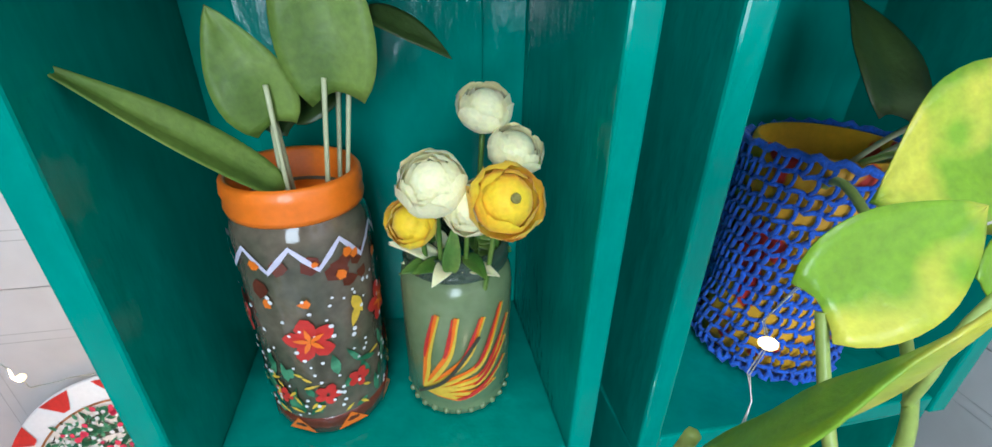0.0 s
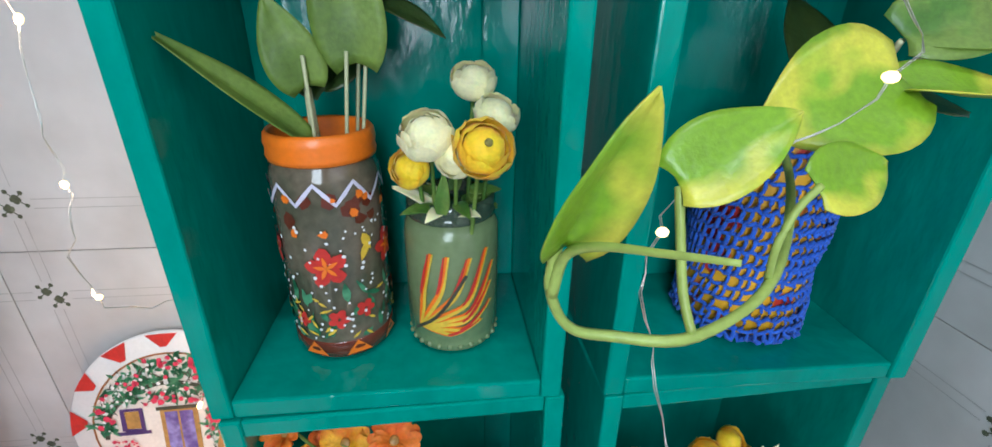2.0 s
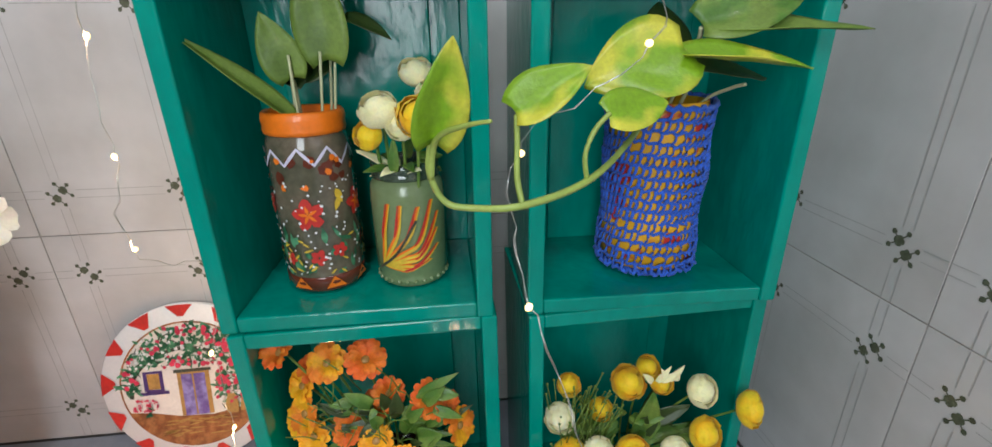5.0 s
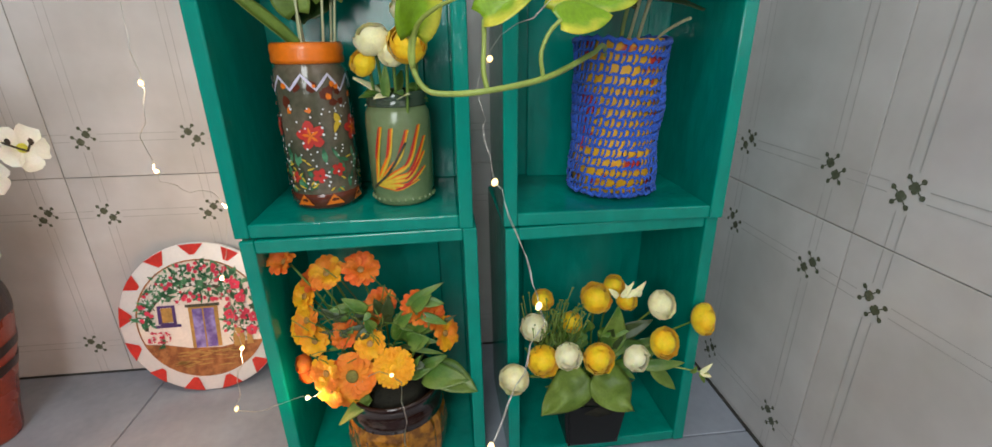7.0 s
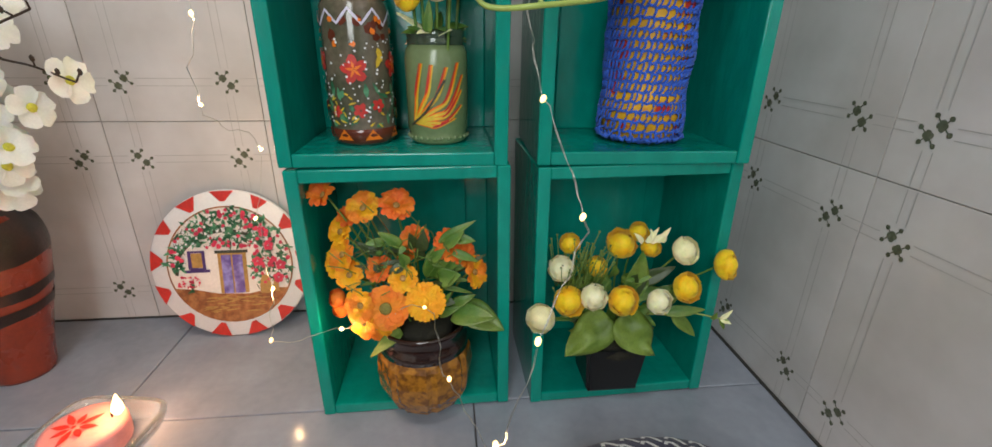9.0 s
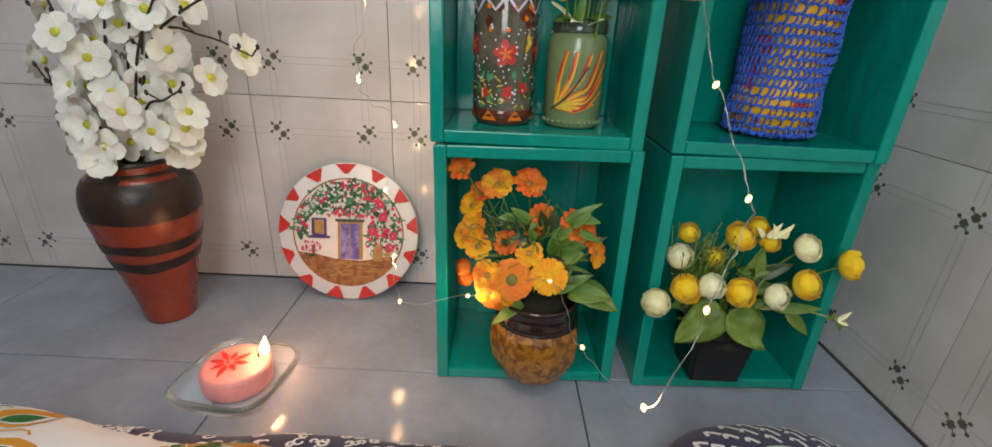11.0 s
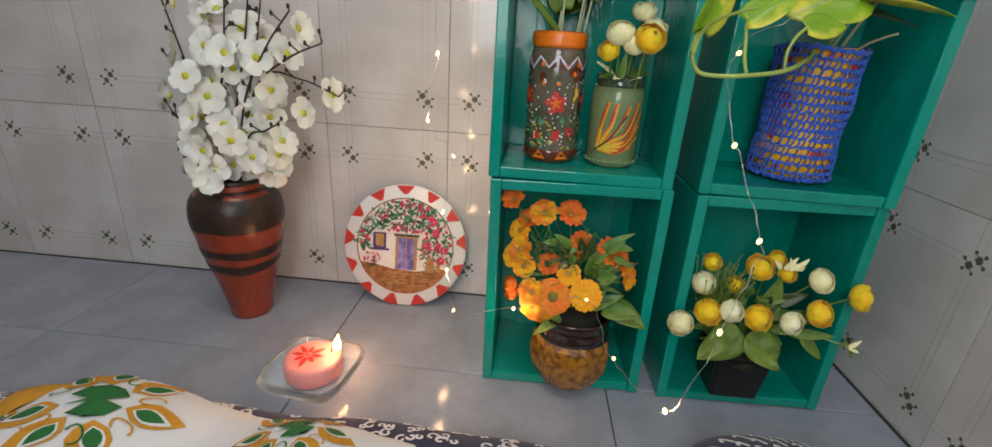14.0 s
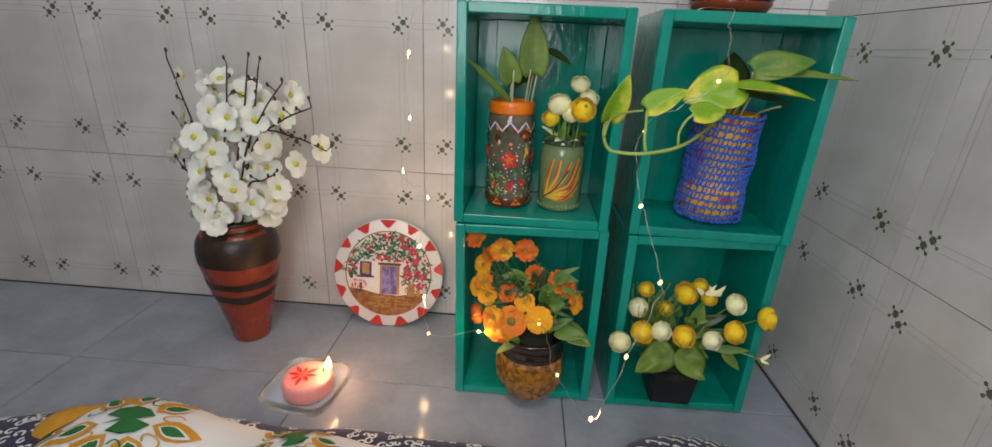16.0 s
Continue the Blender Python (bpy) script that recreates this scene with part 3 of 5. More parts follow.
# ---- green jar of roses ----
def green_jar():
    e = thing("green_jar", pose(0.0930, 0.3125, ZU), "sage green painted jar holding cream and yellow artificial flowers", "jar")
    r = 0.0305
    bm = bmesh.new()
    lathe(bm, [(0, 0), (0.025, 0), (0.0285, 0.003), (0.0295, 0.009), (0.0288, 0.011), (r, 0.014), (r, 0.079), (0.0295, 0.087), (0.0265, 0.092), (0.0255, 0.0925), (0.0245, 0.088),
               (0.028, 0.078), (0.028, 0.014), (0, 0.010)], 48)
    part("jar_body", bm, JAR_GREEN, e)
    bm = bmesh.new()
    lathe(bm, [(0.0262, 0.0915), (0.0278, 0.093), (0.0282, 0.096), (0.0266, 0.0975), (0.0282, 0.0995), (0.0278, 0.1035), (0.0262, 0.1055), (0.0245, 0.1045), (0.0242, 0.092)], 48)
    part("glass_neck", bm, GLASS_RIM, e, "clear greenish glass neck")
    for i in range(26):
        a = 2 * math.pi * i / 26
        bm = bmesh.new()
        bmesh.ops.create_icosphere(bm, subdivisions=1, radius=0.0022)
        part("glass_bead", bm, JAR_GREEN, e, at=pose(0.0292 * math.cos(a), 0.0292 * math.sin(a), 0.0065))
    root = (-0.024, 0.022)
    fan = [((-0.020, 0.05), (-0.014, 0.076)), ((-0.008, 0.052), (-0.004, 0.075)), ((0.002, 0.05), (0.010, 0.073)), ((0.010, 0.044), (0.022, 0.077)), ((0.012, 0.036), (0.028, 0.066)),
           ((0.010, 0.030), (0.026, 0.052)), ((0.008, 0.023), (0.026, 0.038)), ((0.000, 0.019), (0.018, 0.026))]
    for k, (material, dw, dx) in enumerate(((ORANGE_PAINT, 0.0044, 0), (PAINT_YELLOW, 0.0024, 0.0013), (RED, 0.0021, -0.0018))):
        for m, t in fan:
            pts = [(p.x, p.y) for p in spline([(*root, 0), (m[0] * .55 + root[0] * .45 + dx, m[1] * .5 + root[1] * .5, 0), (m[0] + dx, m[1], 0), (t[0] + dx, t[1], 0)], 5)]
            if k == 2:
                pts = pts[9:]
            polys = strip2(pts, lambda q, dw=dw: dw * (0.35 + 0.65 * math.sin(math.pi * min(0.95, q + 0.1))))
            part("painted_stroke", paint(polys, on_cylinder(r + 0.0008 + 0.0004 * k)), material, e)
    pts = [(p.x, p.y) for p in spline([(root[0] - 0.004, root[1] - 0.003, 0), (-0.01, 0.034, 0), (0.008, 0.062, 0)], 6)]
    part("painted_leaf_rib", paint(strip2(pts, 0.0022), on_cylinder(r + 0.0022)), PAINT_DARK, e)
    w = ruffle_mesh("flower", 0.0148, CREAM_PETAL, 5, 3, 0.3)
    w2 = ruffle_mesh("flower", 0.013, CREAM_PETAL, 5, 5, 0.4)
    y = ruffle_mesh("flower", 0.0158, YELLOW_PETAL, 4, 8, 0.65)
    eye = button_mesh("flower_centre", 0.0022, CENTRE)
    spots = [((0.0145, -0.003, 0.172), (0.0, -0.5, 0.85), w2, None, "cream white rose head"), ((-0.0125, -0.032, 0.148), (-0.2, -0.6, 0.75), w, None, "cream white rose head"),
             ((0.026, -0.018, 0.156), (0.3, -0.4, 0.85), w2, None, "cream white rose head"), ((0.0165, -0.044, 0.144), (0.15, -0.85, 0.5), y, eye, "bright yellow flower head"),
             ((-0.022, -0.030, 0.130), (-0.5, -0.7, 0.4), ruffle_mesh("flower", 0.0115, YELLOW_PETAL, 4, 9, 0.6), None, "small yellow flower head"), ((0.003, -0.036, 0.138), (0.0, -0.8, 0.5), ruffle_mesh("flower", 0.012, CREAM_PETAL, 4, 11, .5), None, "cream white rose head")]
    for i, (p, d, me, c, lab) in enumerate(spots):
        head(e, "flower", p, d, me, c, 40 * i, lab, 0.012)
        q = Vector(p) - Vector(d) * 0.008
        stem(e, [(p[0] * 0.4, p[1] * 0.3, 0.03), (p[0] * 0.7, p[1] * 0.6, 0.09), q], 0.0013, GREEN_LEAF)
    rnd = random.Random(7)
    for i in range(16):
        a = rnd.uniform(0, 6.28)
        b = (0.012 * math.cos(a), -0.010 + 0.012 * math.sin(a), rnd.uniform(0.096, 0.11))
        t = (b[0] + 0.02 * math.cos(a), b[1] + 0.014 * math.sin(a) - 0.006, b[2] + rnd.uniform(-0.004, 0.02))
        leaf(e, b, t, 0.009, GREEN_LEAF if i % 3 else CREAM_PETAL, (0, -0.6, 0.8), seed=i, heart=0)
    leaf(e, (-0.006, -0.03, 0.102), (-0.004, -0.038, 0.128), 0.009, GREEN_LEAF, (0, -1, 0.2), seed=30, heart=0)
    return e


green_jar()


# ---- crocheted vase with a trailing vine ----
def crochet_vase():
    cx, cy = 0.3065, 0.314
    e = thing("crochet_vase", pose(cx, cy, ZU), "vase in blue crocheted net over yellow, holding a trailing vine", "vase")
    bm = bmesh.new()
    lathe(bm, [(0, 0.003), (0.036, 0.003), (0.0435, 0.008), (0.0445, 0.03), (0.0442, 0.05), (0.0432, 0.09), (0.0435, 0.132), (0.0415, 0.1405), (0.039, 0.1405), (0.039, 0.02), (0, 0.016)], 40)
    bm.transform(Matrix.Diagonal((0.915, 0.915, 1.045, 1)))
    part("bottle", bm, BOTTLE, e, "yellow and red paper-wrapped bottle")
    rnd = random.Random(12)
    rows, cols = 15, 25

    def rad(z, a):
        pinch = math.exp(-((z - 0.058) / 0.022) ** 2)
        return 0.0428 - 0.0016 * pinch + 0.0009 * math.sin(z * 95) + 0.0018 * noise.noise((math.cos(a) * 2, math.sin(a) * 2, z * 40))

    def point(i, j):
        z = 0.004 + 0.141 * i / rows
        a = 2 * math.pi * (j + 0.24 * i) / cols
        z += 0.0022 * math.sin(a * 2 + 0.7) * (i / rows)
        r = rad(z, a) - (0.007 if i == 0 else 0)
        return r, a, z

    for i in range(rows + 1):
        pts = []
        wob = rnd.uniform(0, 6)
        for k in range(cols * 3):
            r, a, z = point(i, k / 3)
            z += 0.0013 * math.sin(k * 2 * math.pi / 3 + wob) + 0.0007 * rnd.uniform(-1, 1)
            r += 0.0012 * math.cos(k * 2 * math.pi / 3 + wob)
            pts.append(Vector((r * math.cos(a), r * math.sin(a), z)))
        part("yarn_round", tube(bmesh.new(), pts, 0.0014 if i not in (0, rows) else 0.0024, 5, True), YARN, e)
    for i in range(rows):
        bm = bmesh.new()
        for j in range(cols):
            wide = (j + 3 * i) % 5 < 2 and (i < 5 or i > 10)
            for off in ((0.25,) if wide else (0.0, 0.45)):
                pts = []
                for t in (0, 0.35, 0.7, 1):
                    r, a, z = point(i + t, j + off + (0.18 * (1 - 2 * abs(t - 0.5))))
                    pts.append(Vector(((r + 0.0012 * math.sin(math.pi * t)) * math.cos(a), (r + 0.0012 * math.sin(math.pi * t)) * math.sin(a), z)))
                tube(bm, pts, (0.0013 if 4 < i < 11 else 0.0011) * rnd.uniform(0.85, 1.3), 5)
        part("yarn_stitches", bm, YARN, e)
    # frill at the foot
    pts = []
    for k in range(120):
        a = 2 * math.pi * k / 120
        r = 0.0435 + 0.0018 * math.sin(k * 1.7) + 0.0015 * rnd.uniform(-1, 1)
        pts.append(Vector((r * math.cos(a), r * math.sin(a), 0.004 + 0.0022 * (1 + math.sin(k * 2.3)))))
    part("yarn_frill", tube(bmesh.new(), pts, 0.0019, 5, True), YARN, e)
    bm = bmesh.new()
    lathe(bm, [(0.0, 0.108), (0.0345, 0.11), (0.035, 0.12), (0.0, 0.124)], 24, wob=0.1)
    part("soil", bm, SOIL, e)

    # the vine, in the room's measures
    def P(*v):
        hang = min(1.0, max(0.0, (0.30 - v[1]) / 0.1))
        return (v[0] + 0.005 - cx, v[1] - cy, v[2] - 0.007 * hang - ZU)

    stem(e, [P(0.283, 0.30, 0.41), P(0.272, 0.275, 0.441), P(0.245, 0.225, 0.44), P(0.2, 0.168, 0.430), P(0.16, 0.145, 0.4245), P(0.134, 0.150, 0.4225), P(0.1205, 0.152, 0.426), P(0.114, 0.152, 0.441), P(0.1155, 0.150, 0.457)],
         lambda t: 0.0023 - 0.0007 * t, STEM, "vine")
    stem(e, [P(0.1145, 0.151, 0.438), P(0.1165, 0.147, 0.453), P(0.121, 0.135, 0.462), P(0.131, 0.119, 0.468), P(0.140, 0.109, 0.471)], lambda t: 0.0019 - 0.0011 * t, STEM, "leaf_sheath")
    stem(e, [P(0.158, 0.145, 0.425), P(0.1565, 0.152, 0.436), P(0.158, 0.162, 0.450), P(0.159, 0.170, 0.464)], 0.0016, STEM, "leaf_stalk")
    stem(e, [P(0.196, 0.166, 0.430), P(0.194, 0.164, 0.444), P(0.199, 0.166, 0.456), P(0.207, 0.168, 0.464)], 0.0014, STEM, "leaf_stalk")
    stem(e, [P(0.296, 0.31, 0.42), P(0.285, 0.27, 0.455), P(0.27, 0.22, 0.482), P(0.262, 0.206, 0.492)], 0.0016, STEM, "leaf_stalk")
    stem(e, [P(0.30, 0.31, 0.42), P(0.298, 0.28, 0.46), P(0.29, 0.245, 0.492), P(0.287, 0.236, 0.503)], 0.0015, PALE_STEM, "leaf_stalk")
    stem(e, [P(0.31, 0.31, 0.42), P(0.305, 0.28, 0.455), P(0.298, 0.245, 0.484), P(0.3, 0.235, 0.497)], 0.0015, PALE_STEM, "leaf_stalk")
    stem(e, [P(0.32, 0.312, 0.42), P(0.326, 0.29, 0.447), P(0.334, 0.268, 0.460), P(0.338, 0.258, 0.464)], 0.0013, PALE_STEM, "leaf_stalk")
    leaf(e, P(0.1165, 0.148, 0.456), P(0.127, 0.131, 0.502), 0.027, LIME, (0.3, -1, 0.1), seed=11, bend=-0.05, cup=0.55, label="lime green variegated leaf")
    leaf(e, P(0.158, 0.170, 0.466), P(0.197, 0.171, 0.489), 0.030, LIME, (-0.1, -0.75, 0.65), seed=12, bend=0.08, cup=0.3, label="lime green variegated leaf")
    leaf(e, P(0.262, 0.206, 0.493), P(0.203, 0.198, 0.478), 0.058, LIME, (-0.1, -0.8, 0.62), seed=13, bend=0.1, cup=0.15, label="lime green variegated leaf")
    leaf(e, P(0.206, 0.168, 0.463), P(0.246, 0.182, 0.468), 0.027, LIME, (0, -0.8, 0.6), seed=14, bend=0.06, label="lime green variegated leaf")
    leaf(e, P(0.262, 0.206, 0.488), P(0.347, 0.207, 0.484), 0.036, LIME, (0.1, -0.25, 0.95), seed=15, bend=0.05, cup=0.5)
    leaf(e, P(0.270, 0.232, 0.482), P(0.338, 0.235, 0.474), 0.044, DARK_LEAF, (0.1, -0.35, 0.9), seed=16, bend=0.05)
    leaf(e, P(0.287, 0.236, 0.505), P(0.352, 0.232, 0.524), 0.042, GREEN_LEAF, (0.0, -0.7, 0.7), seed=17, bend=0.12)
    leaf(e, P(0.300, 0.236, 0.500), P(0.394, 0.221, 0.505), 0.034, OLIVE_LEAF, (0.1, -0.3, 0.95), seed=18, bend=0.04, cup=0.4)
    leaf(e, P(0.282, 0.27, 0.475), P(0.30, 0.32, 0.53), 0.04, DARK_LEAF, (0.0, -0.8, 0.5), seed=19)
    return e


crochet_vase()


# ---- brown pot of orange flowers ----
def brown_pot():
    ox, oy = 0.070, 0.270
    e = thing("glazed_flower_pot", pose(ox, oy, ZL), "brown glazed eight-sided pot of orange and yellow artificial flowers", "flower pot")
    bm = bmesh.new()
    lathe(bm, [(0, 0), (0.038, 0), (0.045, 0.003), (0.0535, 0.022), (0.0555, 0.042), (0.0535, 0.062), (0.049, 0.071)], 8)
    bmesh.ops.bevel(bm, geom=[ed for ed in bm.edges if abs(ed.verts[0].co.z - ed.verts[1].co.z) > 0.004], offset=0.006, segments=2, affect="EDGES")
    bm.transform(pose(0, 0, 0, 0, 0, 10))
    part("pot_body", bm, OCHRE_GLAZE, e, "ochre glazed body with raised scrolls", smooth=False)
    rnd = random.Random(21)
    polys = bmesh.new()
    for f in range(8):
        a = math.radians(10 + 22.5 + 45 * f)
        for s in range(5):
            u0, z0, q = rnd.uniform(-0.012, 0.012), 0.02 + 0.009 * s, rnd.uniform(0.003, 0.005)
            pts = []
            for k in range(9):
                t = k / 8 * 4.6 + s
                u, z = u0 + q * (1 - k / 12) * math.cos(t), z0 + q * (1 - k / 12) * math.sin(t)
                rr = 0.0537 * math.cos(math.pi / 8) * (1 - 6.5 * (z - 0.044) ** 2 / 0.044 * 0.9)
                pts.append(Vector((rr * math.cos(a) - u * math.sin(a), rr * math.sin(a) + u * math.cos(a), z)))
            tube(polys, pts, 0.0008, 4)
    part("raised_scrolls", polys, OCHRE_GLAZE, e)
    bm = bmesh.new()
    lathe(bm, [(0.0492, 0.0705), (0.0478, 0.078), (0.0452, 0.083), (0.0452, 0.088), (0.0472, 0.094), (0.0485, 0.099), (0.0465, 0.1015), (0.043, 0.099), (0.041, 0.085), (0.038, 0.075)], 32, wob=0.01)
    part("pot_neck", bm, BROWN_GLAZE, e, "glossy dark brown glazed neck")
    bm = bmesh.new()
    lathe(bm, [(0.0, 0.084), (0.0375, 0.086), (0.03, 0.098), (0.0, 0.104)], 20, wob=0.15)
    part("moss", bm, SOIL, e)

    def P(*v):
        return Vector((v[0] + 0.004 - ox, v[1] - oy, v[2] - ZL))

    big = daisy_mesh("flower", 0.0232, TANGERINE_PETAL, 15, 2, 1, 0.08, 1.9)
    tan_eye = button_mesh("flower_centre", 0.0062, CENTRE)
    gold = daisy_mesh("flower", 0.0205, GOLD_PETAL, 26, 4, 22, 0.16, 1.7)
    yel = daisy_mesh("flower", 0.018, AMBER_PETAL, 14, 2, 2, 0.4, 1.4)
    yel2 = daisy_mesh("flower", 0.0155, GOLD_PETAL, 13, 2, 7, 0.5, 1.4)
    org = daisy_mesh("flower", 0.018, ORANGE_PETAL, 15, 2, 3, 0.55, 1.35)
    org2 = daisy_mesh("flower", 0.015, ORANGE_PETAL, 14, 2, 5, 0.8, 1.35)
    bud = ruffle_mesh("flower", 0.0095, ORANGE_PETAL, 4, 15, 0.15)
    eye = button_mesh("flower_centre", 0.0035, TAN)
    gold_eye = button_mesh("flower_centre", 0.005, GOLD_PETAL)
    spots = [((0.033, 0.236, 0.147), (-0.05, -0.9, 0.35), big, tan_eye), ((0.072, 0.237, 0.152), (0.05, -0.9, 0.4), gold, gold_eye),
             ((0.121, 0.259, 0.172), (0.75, -0.6, 0.3), yel, eye), ((-0.018, 0.275, 0.178), (-0.5, -0.7, 0.45), yel2, eye), ((-0.004, 0.262, 0.172), (-0.2, -0.8, 0.45), yel2, eye),
             ((0.046, 0.268, 0.243), (0.15, -0.6, 0.7), org, eye), ((0.014, 0.272, 0.240), (-0.2, -0.7, 0.6), yel, eye), ((-0.022, 0.272, 0.254), (-0.4, -0.6, 0.6), org2, eye),
             ((0.010, 0.240, 0.130), (-0.5, -0.85, 0.0), yel, eye), ((0.008, 0.242, 0.148), (-0.4, -0.85, 0.3), yel, eye), ((0.050, 0.250, 0.172), (0.0, -0.8, 0.6), yel2, eye), ((-0.010, 0.268, 0.192), (-0.5, -0.7, 0.45), yel, eye), ((0.020, 0.244, 0.122), (-0.2, -0.9, -0.2), yel, eye), ((0.026, 0.262, 0.176), (-0.1, -0.7, 0.7), org2, eye), ((0.062, 0.268, 0.206), (0.1, -0.7, 0.6), org2, eye),
             ((0.095, 0.265, 0.200), (0.4, -0.7, 0.5), org, eye), ((0.108, 0.264, 0.190), (0.6, -0.6, 0.4), org2, eye), ((-0.012, 0.28, 0.212), (-0.5, -0.6, 0.5), yel2, eye), ((0.052, 0.275, 0.19), (0.1, -0.6, 0.7), org2, eye),
             ((-0.018, 0.262, 0.133), (-0.5, -0.7, 0.2), bud, None), ((-0.020, 0.262, 0.146), (-0.6, -0.6, 0.5), bud, None), ((0.0, 0.285, 0.225), (-0.3, -0.5, 0.7), org2, eye)]
    names = {big: "broad orange flower with a brown centre", gold: "golden orange flower", yel: "amber yellow flower", yel2: "yellow flower", org: "orange red flower", org2: "orange red flower", bud: "orange flower bud"}
    for i, (p, d, me, c) in enumerate(spots):
        q = P(*p)
        head(e, "flower", q, d, me, c, 27 * i, names[me], 0.002)
        stem(e, [(q.x * 0.25, 0.2 * q.y, 0.09), (q.x * 0.65, q.y * 0.55 + 0.006, 0.1 + (q.z - 0.1) * 0.6), q - Vector(d) * 0.006], 0.0011, GREEN_LEAF)
    leaf(e, P(0.108, 0.262, 0.128), P(0.152, 0.238, 0.116), 0.034, GREEN_LEAF, (0.0, -0.6, 0.8), seed=31, heart=0, bend=0.15)
    leaf(e, P(0.098, 0.255, 0.125), P(0.140, 0.236, 0.134), 0.028, GREEN_LEAF, (0.0, -0.6, 0.8), seed=32, heart=0)
    leaf(e, P(0.080, 0.262, 0.165), P(0.092, 0.250, 0.212), 0.030, GREEN_LEAF, (0.1, -0.9, 0.3), seed=33, heart=0)
    leaf(e, P(0.085, 0.252, 0.17), P(0.105, 0.24, 0.178), 0.022, GREEN_LEAF, (0.1, -0.9, 0.3), seed=34, heart=0)
    leaf(e, P(0.046, 0.238, 0.118), P(0.012, 0.226, 0.100), 0.016, OLIVE_LEAF, (-0.1, -0.5, 0.9), seed=35, heart=0, label="pale yellow-green leaf")
    for i in range(56):
        a = rnd.uniform(math.pi, 2 * math.pi)
        z0 = rnd.uniform(0.11, 0.2)
        rr = rnd.uniform(0.01, 0.045)
        b = Vector((rr * math.cos(a), 0.4 * rr * math.sin(a) - 0.008, z0))
        t = b + Vector((0.03 * math.cos(a) * rnd.uniform(0.5, 1.1), -0.006, rnd.uniform(-0.008, 0.024)))
        leaf(e, b, t, rnd.uniform(0.006, 0.013), GREEN_LEAF if i % 3 else DARK_LEAF, (0.1, -0.7, 0.6), seed=40 + i, heart=0)
    bm = bmesh.new()
    for i in range(60):
        b = Vector((rnd.uniform(-0.07, 0.03), rnd.uniform(-0.03, 0.0), rnd.uniform(0.12, 0.2)))
        t = b + Vector((rnd.uniform(-0.03, 0.03), -0.006, rnd.uniform(0.005, 0.04)))
        tube(bm, [b, (b + t) / 2 + Vector((0.002, 0, 0.002)), t], 0.0005, 4)
    tagged(part("fine_greenery", bm, GREEN_LEAF, e), kind="stuff")
    return e


brown_pot()


